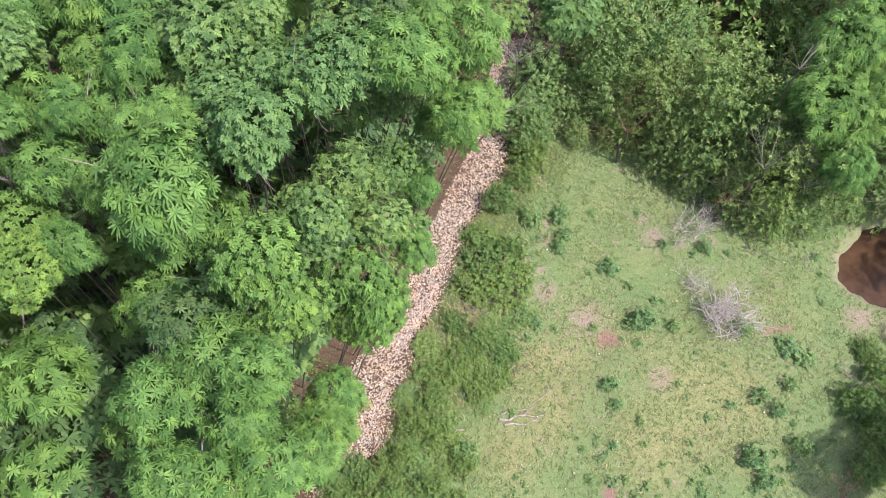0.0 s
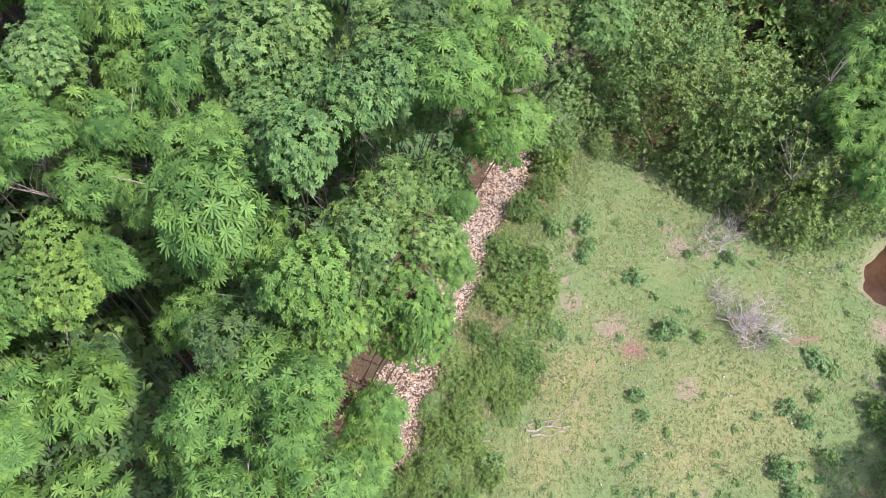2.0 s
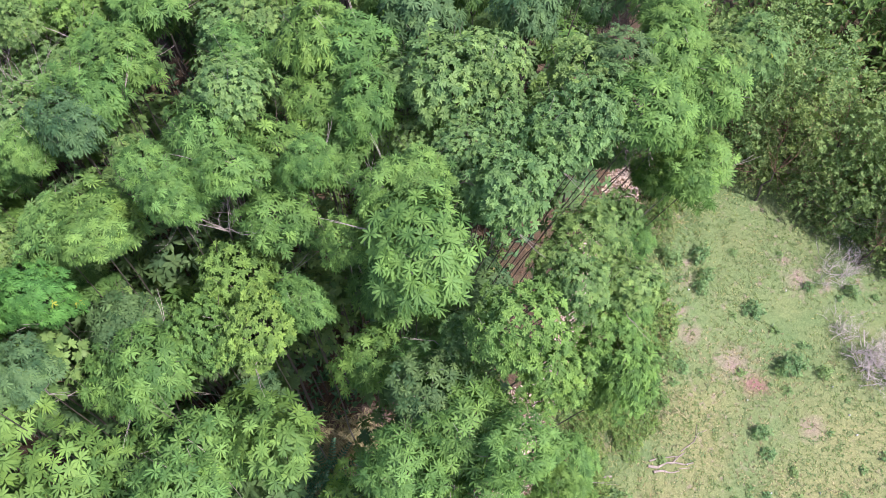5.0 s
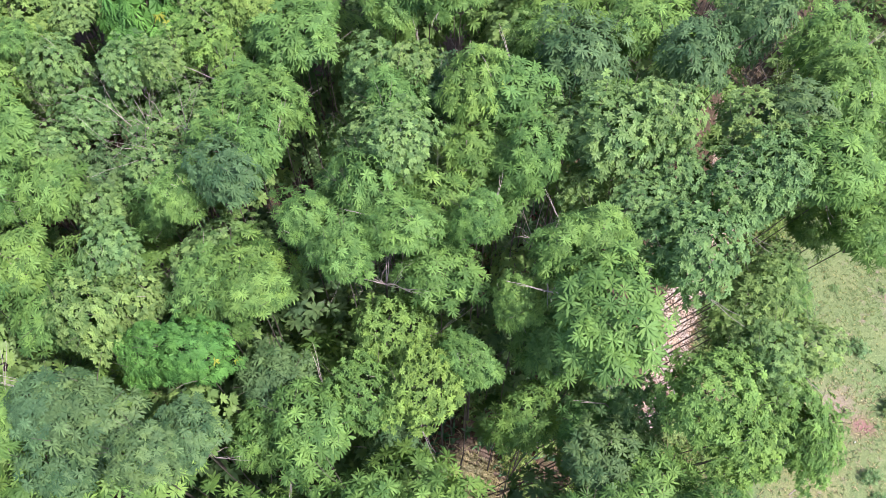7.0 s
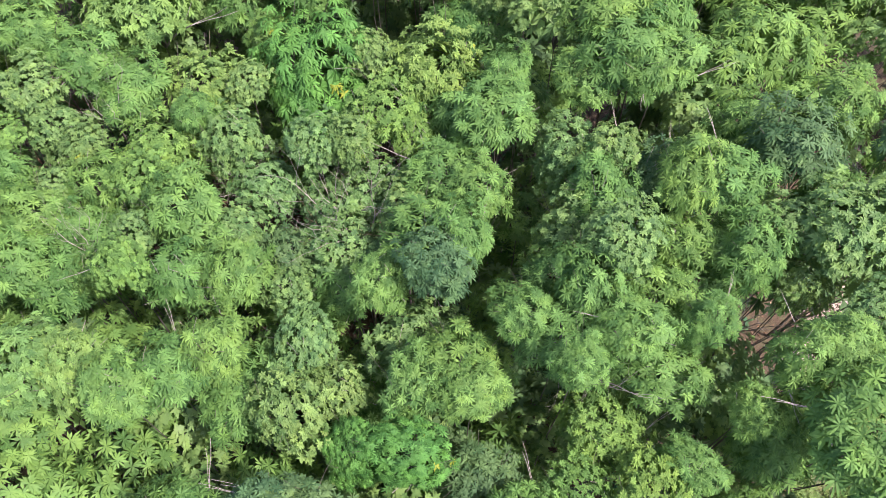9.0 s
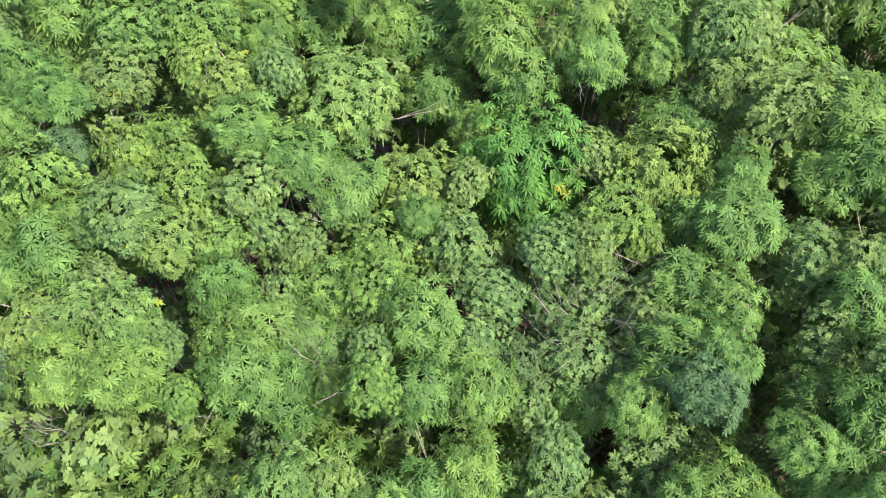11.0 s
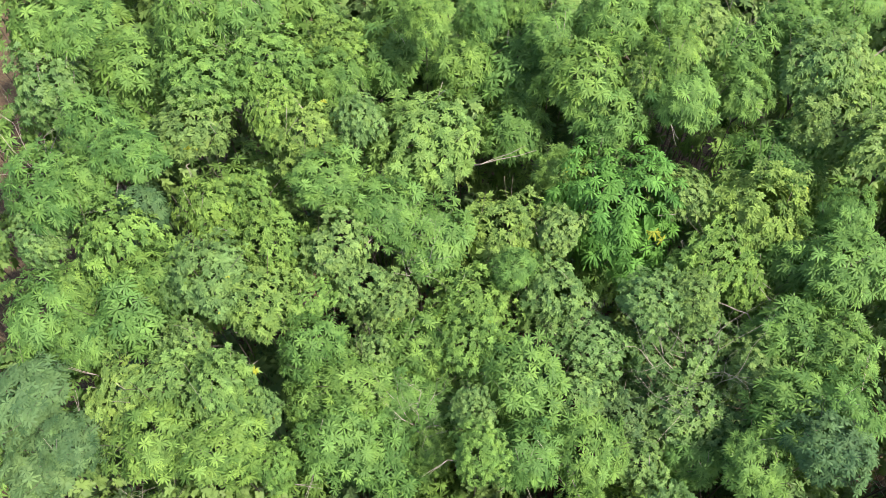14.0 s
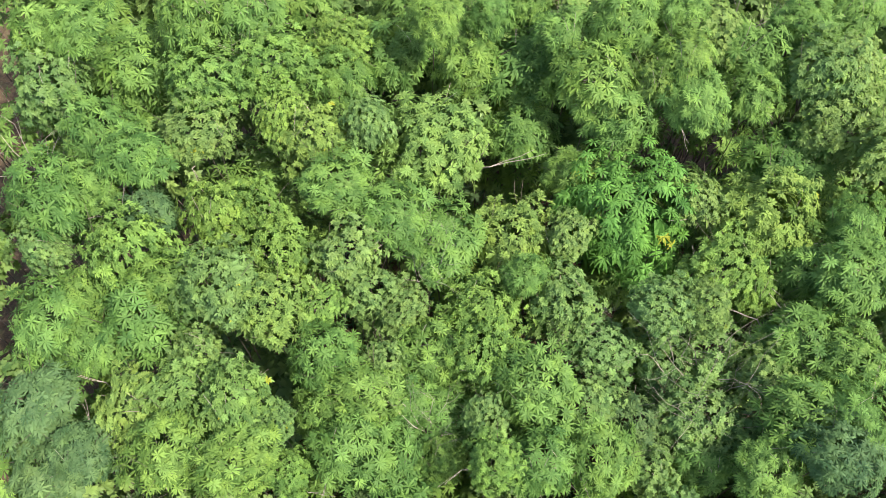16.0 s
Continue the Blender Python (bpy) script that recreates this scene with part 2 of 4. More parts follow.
# kind of tree: crown meshes, label, lowest leaf colour words
def species(name, label, material, leaves, length, width, droop, blunt, spacing, lift=0.25, lobes=4, variants=4, seed=0):
    crowns = [crown_mesh("crown", seed * 31 + k, material, leaves, length, width, droop, blunt, spacing, lift, lobes, 40 if spacing < 0.26 else 10) for k in range(variants)]
    return {"name": name, "label": label, "crowns": crowns}


FEATHERY = species("feathery", "slender plantation tree with feathery mid-green leaf rosettes", LEAF_FEATHERY, 13, 0.215, 0.034, 0.3, 0.6, 0.208, 0.45, 5, 7, 1)
BROAD = species("broad", "slender plantation tree with broad blue-green leaves", LEAF_BROAD, 9, 0.135, 0.048, 0.3, 0.0, 0.155, 0.5, 5, 6, 2)
PALE = species("pale", "round-crowned tree with pale yellow-green leaf clusters", LEAF_PALE, 10, 0.135, 0.042, 0.35, 0.0, 0.15, 0.5, 3, 4, 3)
VIVID = species("vivid", "tree with drooping vivid emerald green leaves", LEAF_VIVID, 13, 0.145, 0.023, 0.5, 0.6, 0.145, 0.4, 3, 3, 4)
OLIVE = species("olive", "thin-crowned tree with small olive green leaves", LEAF_OLIVE, 8, 0.13, 0.040, 0.25, 0.0, 0.165, 0.55, 6, 4, 5)
YELLOWISH = species("yellowish", "leafy tree with bright yellow-green young leaves", LEAF_YELLOWISH, 9, 0.14, 0.046, 0.35, 0.0, 0.155, 0.5, 5, 4, 6)
TEAL = species("teal", "tree with teal leaves coloured for shade among taller ones", LEAF_TEAL_SHADE, 11, 0.185, 0.036, 0.3, 0.6, 0.195, 0.4, 5, 3, 7)
FAR_FEATHERY = species("feathery", "slender plantation tree with feathery mid-green leaf rosettes", LEAF_FEATHERY, 13, 0.30, 0.052, 0.36, 0.0, 0.33, 0.4, 5, 4, 10)
FAR_BROAD = species("broad", "slender plantation tree with broad blue-green leaves", LEAF_BROAD, 9, 0.21, 0.08, 0.3, 0.0, 0.27, 0.45, 5, 3, 11)
WIDE = species("wide", "wide low tree with feathery green leaf rosettes behind the thicket", LEAF_FEATHERY, 13, 0.16, 0.023, 0.4, 0.6, 0.17, 0.45, 6, 3, 12)
# same teal leaf, whose colour already holds the shade under the canopy
SHADED = species("shaded", "low tree under taller crowns with green leaves coloured for shade", LEAF_TEAL_SHADE, 9, 0.32, 0.09, 0.35, 0.0, 0.45, 0.35, 4, 3, 9)
BOUGHS = [limb_mesh(40 + k, PALE_TWIG if k % 3 == 0 else BARK) for k in range(9)]
TRUNKS = [trunk_mesh(60 + k) for k in range(5)]
tree_rng = random.Random(5)
PLANTED = []


def frame_tree(kind, x, y, top, radius):
    """The meshes of a tree with their poses: stem, crown and limbs, from the tree's foot."""
    wide = radius * 1.14
    tall = wide * tree_rng.uniform(0.9, 1.2)
    centre = top - 0.6 * tall + tree_rng.uniform(-0.35, 0.35)
    reach = max(0.0, min(1.0, (x - path_x(y) + 3.4) / 2.2)) if y < 22 else 0.0
    if 2.6 < y < 6.5 and x > -11:
        reach = max(reach, 0.8)
    if top < 8:
        reach *= 0.8
    foot = Vector((-2.2 * reach, 1.0 * reach, 0))
    rise = Vector((0, 0, centre - 0.9 * tall)) - foot
    pieces = [("trunk", tree_rng.choice(TRUNKS), Matrix.Translation(foot) @ rise.to_track_quat("Z", "Y").to_matrix().to_4x4() @ Matrix.Diagonal((0.4, 0.4, rise.length, 1)))]
    size = Matrix.Diagonal((wide * tree_rng.uniform(0.82, 1.2), wide * tree_rng.uniform(0.82, 1.2), tall, 1))
    tilt = Euler((tree_rng.uniform(-0.15, 0.15), tree_rng.uniform(-0.15, 0.15), tree_rng.uniform(0, 6.28))).to_matrix().to_4x4()
    pieces.append(("crown", tree_rng.choice(kind["crowns"]), Matrix.Translation((0, 0, centre)) @ tilt @ size))
    for k in range(4):
        pieces.append(("limb", tree_rng.choice(BOUGHS), Matrix.Translation((0, 0, centre)) @ Matrix.Rotation(k * 1.57 + tree_rng.uniform(-0.5, 0.5), 4, "Z") @ Matrix.Diagonal((wide, wide, tall, 1))))
    PLANTED.append((x, y))
    return pieces


def plant(kind, x, y, top, radius):
    root = new("tree")
    root.location = (x, y, 0)
    tagged(root, kind["label"], "tree", "plantation trees")
    for name, me, m in frame_tree(kind, x, y, top, radius):
        ob = new(name, me)
        ob.parent, ob.matrix_local = root, m


WOODS = []


def far_tree(kind, x, y, top, radius):
    """A tree of the joined woods."""
    for name, me, m in frame_tree(kind, x, y, top, radius):
        if name != "limb":
            WOODS.append((me, Matrix.Translation((x, y, 0)) @ m))


def join_woods():
    """The trees behind and under the closely seen ones, as one mesh."""
    materials, points, corners, starts, totals, slots, at = [], [], [], [], [], [], 0
    loops = 0
    for me, m in WOODS:
        n = len(me.vertices)
        co = np.empty(n * 3, dtype=np.float32)
        me.vertices.foreach_get("co", co)
        mm = np.array(m)
        points.append(co.reshape(-1, 3) @ mm[:3, :3].T + mm[:3, 3])
        idx = np.empty(len(me.loops), dtype=np.int32)
        me.loops.foreach_get("vertex_index", idx)
        start = np.empty(len(me.polygons), dtype=np.int32)
        me.polygons.foreach_get("loop_start", start)
        total = np.empty(len(me.polygons), dtype=np.int32)
        me.polygons.foreach_get("loop_total", total)
        corners.append(idx + at)
        starts.append(start + loops)
        totals.append(total)
        if me.materials[0] not in materials:
            materials.append(me.materials[0])
        slots.append(np.full(len(start), materials.index(me.materials[0]), dtype=np.int32))
        at, loops = at + n, loops + len(idx)
    out = bpy.data.meshes.new("woods")
    points, corners = np.concatenate(points), np.concatenate(corners)
    starts, totals, slots = np.concatenate(starts), np.concatenate(totals), np.concatenate(slots)
    out.vertices.add(len(points))
    out.vertices.foreach_set("co", points.astype(np.float32).ravel())
    out.loops.add(len(corners))
    out.loops.foreach_set("vertex_index", corners)
    out.polygons.add(len(starts))
    out.polygons.foreach_set("loop_start", starts)
    out.polygons.foreach_set("loop_total", totals)
    for m in materials:
        out.materials.append(m)
    out.polygons.foreach_set("material_index", slots)
    out.update(calc_edges=True)
    return tagged(new("woods", out), "dense green plantation trees and shaded lower growth", "woods", kind="stuff")


def grove(kind, spots):
    """Trees of one kind: x, y, height of the crown's upper part, crown radius."""
    for spot in spots:
        plant(kind, *spot)


def outer_grove(x0, x1, y0, y1, tall, spacing, seed, left_of_path=True):
    """The same plantation where it goes on beyond the part that is seen closely."""
    rng = random.Random(seed)
    for j in range(int((y1 - y0) / spacing)):
        for i in range(int((x1 - x0) / spacing)):
            for _ in range(3):
                x, y = x0 + (i + rng.uniform(0.0, 1.0)) * spacing, y0 + (j + rng.uniform(0.0, 1.0)) * spacing
                if left_of_path and (x > path_x(y) - 2.0 or in_glade(x, y, 0.7)):
                    continue
                if any((x - a) ** 2 + (y - b) ** 2 < (spacing * 0.66) ** 2 for a, b in PLANTED):
                    continue
                if any((x - a) ** 2 + (y - b) ** 2 < 0.62 ** 2 for a, b in GAPS_HIGH):
                    continue
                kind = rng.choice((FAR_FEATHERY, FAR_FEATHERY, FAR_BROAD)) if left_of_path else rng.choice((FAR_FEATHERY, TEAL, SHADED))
                far_tree(kind, x, y, tall + rng.uniform(-1.5, 0.4), rng.uniform(0.6, 0.85))
                break


def back_rows(seed):
    """Lower growth that closes the plantation off behind its last rows."""
    rng = random.Random(seed)
    for j in range(5):
        for i in range(30):
            x, y = -28.0 + i * 1.05 + rng.uniform(-0.4, 0.4), 20.6 + j * 1.0 + rng.uniform(-0.4, 0.4)
            if x < path_x(y) - 1.0:
                far_tree(SHADED, x, y, rng.uniform(6.5, 10.0), rng.uniform(0.75, 1.0))


def understorey(count, seed):
    """Lower, shaded trees that fill the gaps between the crowns."""
    rng, made = random.Random(seed), 0
    for _ in range(count * 12):
        y = rng.uniform(3.0, 24.5)
        x = rng.uniform(-27.0, path_x(y) - 2.3)
        if made >= count or in_glade(x, y, 1.2):
            continue
        if any((x - a) ** 2 + (y - b) ** 2 < 0.62 ** 2 for a, b in PLANTED) or any((x - a) ** 2 + (y - b) ** 2 < 0.6 ** 2 for a, b in GAPS_LOW):
            continue
        made += 1
        far_tree(rng.choice((SHADED, FAR_BROAD, FAR_FEATHERY)), x, y, rng.uniform(6.8, 10.2), rng.uniform(0.6, 0.95))


def in_glade(x, y, grow=1.0):
    """The sunny clearing between the trees."""
    return any(math.hypot(x - a, y - b) < r * grow for a, b, r in ((-6.6, 7.5, 1.1), (-7.6, 7.0, 1.1), (-8.8, 6.4, 1.1), (-10.2, 6.0, 1.3), (-6.5, 6.1, 1.0)))


def floor_growth(count, seed):
    """Saplings low over the plantation floor."""
    rng = random.Random(seed)
    for _ in range(count):
        y = rng.uniform(3.0, 24.0)
        x = rng.uniform(-27.0, path_x(y) - 2.3)
        if not in_glade(x, y, 1.15):
            far_tree(SHADED, x, y, rng.uniform(1.6, 4.2), rng.uniform(0.7, 1.1))


# ---------------------------------------------------------------- the ground
def path_x(y):
    """Middle of the footpath."""
    return float(np.interp(y, (3.5, 5.2, 6.1, 6.9, 7.8, 8.9, 9.8, 10.6, 11.6, 12.8, 13.8, 15.1, 16.3, 18.9, 20.1, 24.0), (-3.6, -2.9, -2.35, -2.1, -1.87, -1.64, -1.1, -0.66, -0.32, 0.0, 0.48, 1.2, 1.7, 2.2, 2.39, 3.6)))


def path_half(y):
    return float(np.interp(y, (4, 6, 7.2, 8.0, 8.9, 9.6, 10.4, 11.5, 13, 14, 15, 16, 18, 21), (0.5, 0.62, 0.5, 0.62, 0.85, 0.3, 0.42, 0.52, 0.6, 0.55, 0.68, 0.62, 0.4, 0.45)))


POND = (14.85, 12.1, 1.85, 1.5)


def pond_depth(x, y):
    d = math.hypot((x - POND[0]) / POND[2], (y - POND[1]) / POND[3]) + 0.2 * noise.noise(Vector((x * 0.9, y * 0.9, 3))) + 0.07 * noise.noise(Vector((x * 3, y * 3, 4)))
    return max(0.0, min(1.0, (1.12 - d) / 0.3))


def ground_z(x, y):
    z = 0.10 * noise.noise(Vector((x * 0.3, y * 0.3, 0))) + 0.035 * noise.noise(Vector((x * 1.3, y * 1.3, 5)))
    edge = abs(x - path_x(y)) / path_half(y)
    z -= 0.07 * max(0.0, min(1.0, 1.5 - edge))
    return z - 0.42 * pond_depth(x, y)


def ground_material():
    m, nt, bsdf, out = shader("meadow_ground")
    tc = nt.nodes.new("ShaderNodeTexCoord")
    where = tc.outputs["Object"]
    fine = noise_tex(nt, 26, 6, 0.7, where)
    mid = noise_tex(nt, 3.2, 4, 0.6, where)
    wide = noise_tex(nt, 0.5, 3, 0.55, where)
    grass = ramp(nt, fine, [(0.28, (0.080, 0.130, 0.046)), (0.5, (0.128, 0.194, 0.072)), (0.72, (0.190, 0.252, 0.108))])
    dry = ramp(nt, fine, [(0.28, (0.122, 0.128, 0.050)), (0.55, (0.232, 0.236, 0.100)), (0.75, (0.33, 0.32, 0.160))])
    earth = ramp(nt, fine, [(0.3, (0.16, 0.115, 0.085)), (0.55, (0.29, 0.22, 0.17)), (0.75, (0.40, 0.32, 0.25))])
    shade = nt.nodes.new("ShaderNodeVertexColor")
    shade.layer_name = "soil"
    parched = maths(nt, "MULTIPLY", maths(nt, "ADD", ramp(nt, wide, [(0.36, (0.05, 0.05, 0.05)), (0.66, (0.5, 0.5, 0.5))]), maths(nt, "MULTIPLY", shade.outputs[1], 0.75)), 0.95)
    col = mixed(nt, parched, grass, dry)
    clump = ramp(nt, noise_tex(nt, 7.5, 4, 0.65, where), [(0.32, (0.78, 0.82, 0.78)), (0.52, (1.0, 1.0, 1.0)), (0.72, (1.1, 1.08, 1.04))])
    col = mixed(nt, 1.0, col, clump, "MULTIPLY")
    bare = maths(nt, "MULTIPLY", ramp(nt, mid, [(0.56, (0, 0, 0)), (0.70, (1, 1, 1))]), ramp(nt, noise_tex(nt, 0.35, 2, 0.5, where), [(0.45, (0, 0, 0)), (0.6, (0.9, 0.9, 0.9))]))
    col = mixed(nt, bare, col, earth)
    soil = nt.nodes.new("ShaderNodeSeparateColor")
    link(nt, shade.outputs[0], soil.inputs[0])
    litter = ramp(nt, noise_tex(nt, 34, 5, 0.75, where), [(0.3, (0.030, 0.021, 0.013)), (0.5, (0.080, 0.055, 0.034)), (0.72, (0.20, 0.14, 0.09))])
    red = ramp(nt, fine, [(0.3, (0.17, 0.075, 0.066)), (0.7, (0.32, 0.18, 0.155))])
    uneven = maths(nt, "MULTIPLY", maths(nt, "SUBTRACT", mid, 0.5), 1.1)
    for slot, other in ((0, litter), (1, red), (2, earth)):
        amount = nt.nodes.new("ShaderNodeClamp")
        grown = maths(nt, "ADD", soil.outputs[slot], maths(nt, "MULTIPLY", uneven, maths(nt, "GREATER_THAN", soil.outputs[slot], 0.02)))
        link(nt, grown, amount.inputs[0])
        col = mixed(nt, amount.outputs[0], col, other)
    link(nt, col, bsdf.inputs["Base Color"])
    bsdf.inputs["Roughness"].default_value = 0.95
    bsdf.inputs["Specular IOR Level"].default_value = 0.15
    bump = nt.nodes.new("ShaderNodeBump")
    bump.inputs["Strength"].default_value, bump.inputs["Distance"].default_value = 0.8, 0.04
    link(nt, noise_tex(nt, 18, 6, 0.75, where), bump.inputs["Height"])
    link(nt, bump.outputs[0], bsdf.inputs["Normal"])
    return m


RED_SPOTS = ((5.15, 9.65, 0.5), (5.35, 9.55, 0.3), (10.55, 9.95, 0.22), (10.9, 10.0, 0.2), (10.25, 9.9, 0.2), (4.9, 4.9, 0.3))
EARTH_SPOTS = ((3.1, 12.0, 0.35), (3.35, 13.1, 0.35), (3.45, 13.7, 0.25), (4.6, 10.3, 0.8), (7.0, 13.2, 0.6), (3.3, 11.2, 0.5), (6.6, 13.9, 0.4), (7.9, 12.9, 0.25), (8.9, 12.95, 0.25), (6.7, 8.3, 0.5), (13.2, 10.3, 0.7), (14.2, 10.0, 0.6), (-6.6, 7.5, 1.5), (-7.6, 7.0, 1.5), (-8.8, 6.4, 1.4), (-10.2, 6.0, 1.5))


def soil_at(x, y):
    """How far leaf litter, red earth and pale earth cover the ground; far back the litter tone also paints shade."""
    edge = path_x(y) - 0.2
    edge += 0.35 * math.sin(y * 1.7) + 0.25 * math.sin(y * 4.1 + 1.0) if y < 4.5 else 0.0
    litter = max(0.0, min(1.0, (edge + 0.5 - x) / 0.8))
    if y < 2.5:
        litter *= 0.55 + 0.45 * math.sin(x * 0.9 + 0.6 * y) * math.sin(y * 0.8 - 0.5 * x)
    near = (x - path_x(y)) / path_half(y)
    litter = max(litter, max(0.0, min(1.0, 1.6 - abs(near))))
    if y < 2.0:
        litter *= max(0.12, min(1.0, (y + 6.0) / 8.0))
    # dark litter tone behind the thicket stands in for the shade on that ground
    if y > 18.5:
        litter = max(litter, 0.9 * min(1.0, (y - 18.5) / 1.5))
    red = max(max(0.0, 1.15 - math.hypot(x - a, (y - b) * 1.2) / r) for a, b, r in RED_SPOTS)
    pale = max(max(0.0, 1.0 - math.hypot(x - a, y - b) / r) for a, b, r in EARTH_SPOTS)
    shore = pond_depth(POND[0] + (x - POND[0]) * 0.86, POND[1] + (y - POND[1]) * 0.86)
    return litter, min(1.0, red), min(0.85, max(pale, 0.5 * shore))


def dryness(x, y):
    """How far the meadow grass has yellowed."""
    return min(1.0, max(max(0.0, 1.0 - math.hypot(x - a, y - b) / r) for a, b, r in ((3.2, 8.6, 2.0), (3.3, 7.4, 1.6), (8.4, 7.6, 2.8), (6.2, 6.4, 2.2), (1.8, 6.0, 1.4))) * 1.3)


def ground_sheet():
    xs = np.concatenate([np.linspace(-900, -45, 8), np.arange(-40, -6, 0.5), np.arange(-6, 16.01, 0.16), np.linspace(17, 40, 20), np.linspace(60, 900, 8)])
    ys = np.concatenate([np.linspace(-900, -12, 8), np.linspace(-8, 2, 12), np.arange(2.5, 22.01, 0.16), np.linspace(22.6, 45, 24), np.linspace(70, 900, 8)])
    v, f, soil = [], [], []
    for y in ys:
        for x in xs:
            inside = -40 < x < 40 and -10 < y < 45
            v.append((x, y, ground_z(x, y) if inside else 0.0))
            soil.append((*soil_at(x, y), dryness(x, y)))
    w = len(xs)
    for j in range(len(ys) - 1):
        for i in range(w - 1):
            a = j * w + i
            f.append((a, a + 1, a + w + 1, a + w))
    me = bpy.data.meshes.new("ground")
    me.from_pydata(v, [], f)
    me.polygons.foreach_set("use_smooth", [True] * len(f))
    layer = me.color_attributes.new("soil", "FLOAT_COLOR", "POINT")
    layer.data.foreach_set("color", np.array(soil, dtype=np.float32).ravel())
    me.materials.append(ground_material())
    return tagged(new("ground", me), "uneven ground with thin grass, dry patches and leaf litter", "ground", kind="structure")


ground_sheet()

# ---------------------------------------------------------------- the plantation
# openings in the canopy, at crown height and lower down
GAPS_HIGH = ((-15.6, 15.8), (-16.3, 15.8), (-12.8, 16.7), (-24.2, 15.0), (-20.9, 11.7), (-25.0, 11.9), (-24.1, 11.4), (-20.2, 13.4), (-16.5, 11.9), (-13.2, 19.2), (-19.1, 15.0), (-13.9, 13.1), (-17.3, 15.3), (-12.8, 16.6), (-16.3, 15.8), (-15.4, 15.3), (-8.9, 17.9), (-5.1, 13.9), (-14.2, 13.3), (-16.3, 13.3), (-9.2, 10.7), (-12.2, 8.1), (-14.5, 8.3), (-20.1, 7.7), (-6.7, 13.1), (-16.2, 8.8), (-1.8, 12.9), (-1.4, 13.2))
GAPS_HIGH += ((-6.1, 7.3), (-6.3, 6.6), (-4.9, 6.2), (-5.4, 6.5), (-3.1, 8.1), (-3.4, 7.1), (-3.7, 7.0), (-7.6, 13.7), (-3.3, 11.4), (-9.5, 7.2), (-11.0, 6.2), (-14.3, 8.9), (-2.7, 13.4), (-2.4, 10.5), (-4.2, 6.1), (-3.3, 5.7), (-5.5, 5.5), (-6.5, 5.8), (-9.3, 5.4), (-2.0, 10.2), (-1.8, 9.7), (-2.7, 13.3), (-9.4, 5.1), (-8.3, 5.0), (-6.2, 5.2), (-5.3, 5.1), (-1.9, 4.9), (-5.1, 6.3))
GAPS_HIGH += ((-6.8, 5.5), (-6.4, 5.1), (-6.2, 5.9), (-5.3, 5.7), (-5.6, 5.1), (-6.1, 7.1), (-3.2, 8.0), (-2.7, 8.1), (-3.5, 7.2), (-6.7, 3.7), (-6.0, 3.5), (-1.8, 9.8))
GAPS_LOW = ((-15.0, 18.9), (-16.0, 18.9), (-11.3, 20.1), (-26.7, 17.8), (-22.2, 13.4), (-27.7, 13.7), (-26.5, 13.0), (-21.2, 15.6), (-16.3, 13.6), (-11.9, 23.5), (-19.7, 17.8), (-12.7, 15.2), (-17.3, 18.2), (-12.8, 20.8), (-17.5, 19.8), (-16.3, 19.1), (-7.5, 22.6), (-2.3, 17.2), (-14.6, 16.4), (-17.5, 16.4), (-7.9, 12.8), (-11.9, 9.4), (-15.0, 9.6), (-22.7, 8.8), (-4.5, 16.1), (-17.3, 10.3), (0.0, 16.7), (0.5, 17.1))
GAPS_LOW += ((-5.7, 9.1), (-6.0, 8.2), (-4.1, 7.6), (-4.8, 8.0), (-1.7, 10.3), (-2.1, 8.8), (-2.5, 8.8), (-7.7, 17.8), (-2.0, 14.6), (-10.4, 9.0), (-12.4, 7.7), (-16.9, 11.4), (-1.2, 17.4), (-0.7, 13.5), (-3.2, 7.5), (-1.9, 6.9), (-4.9, 6.7), (-6.4, 7.1), (-10.2, 6.6), (-2.1, 13.6), (-1.8, 12.9), (-3.0, 17.7), (-12.1, 6.7), (-10.5, 6.6), (-7.8, 6.9), (-6.6, 6.8), (-2.0, 6.4), (-6.3, 8.4))
GAPS_LOW += ((-7.0, 6.8), (-6.5, 6.3), (-6.2, 7.3), (-4.9, 7.1), (-5.4, 6.3), (-6.0, 9.0), (-2.1, 10.2), (-1.4, 10.4), (-2.6, 9.1), (-8.5, 4.8), (-7.5, 4.6), (-0.2, 12.6))
grove(FEATHERY, [
    (-25.49, 18.25, 13.25, 0.84), (-24.80, 14.72, 13.04, 0.82), (-24.77, 18.18, 13.07, 0.62), (-24.47, 12.37, 12.60, 0.73),
    (-24.14, 14.92, 12.76, 0.57), (-24.12, 16.07, 12.82, 0.78), (-24.00, 12.95, 12.34, 0.56), (-23.95, 18.00, 12.36, 0.84),
    (-23.72, 11.94, 12.28, 0.60), (-23.25, 15.37, 12.83, 0.57), (-22.89, 12.54, 12.36, 0.84), (-22.54, 18.58, 13.25, 0.80),
    (-22.38, 13.10, 12.40, 0.66), (-21.95, 10.01, 12.81, 0.66), (-21.43, 18.60, 13.25, 0.79), (-20.80, 9.89, 12.64, 0.65),
    (-19.67, 17.96, 11.65, 0.61), (-19.48, 14.97, 13.19, 0.75), (-19.48, 11.85, 12.06, 0.74), (-19.43, 11.03, 11.96, 0.62),
])
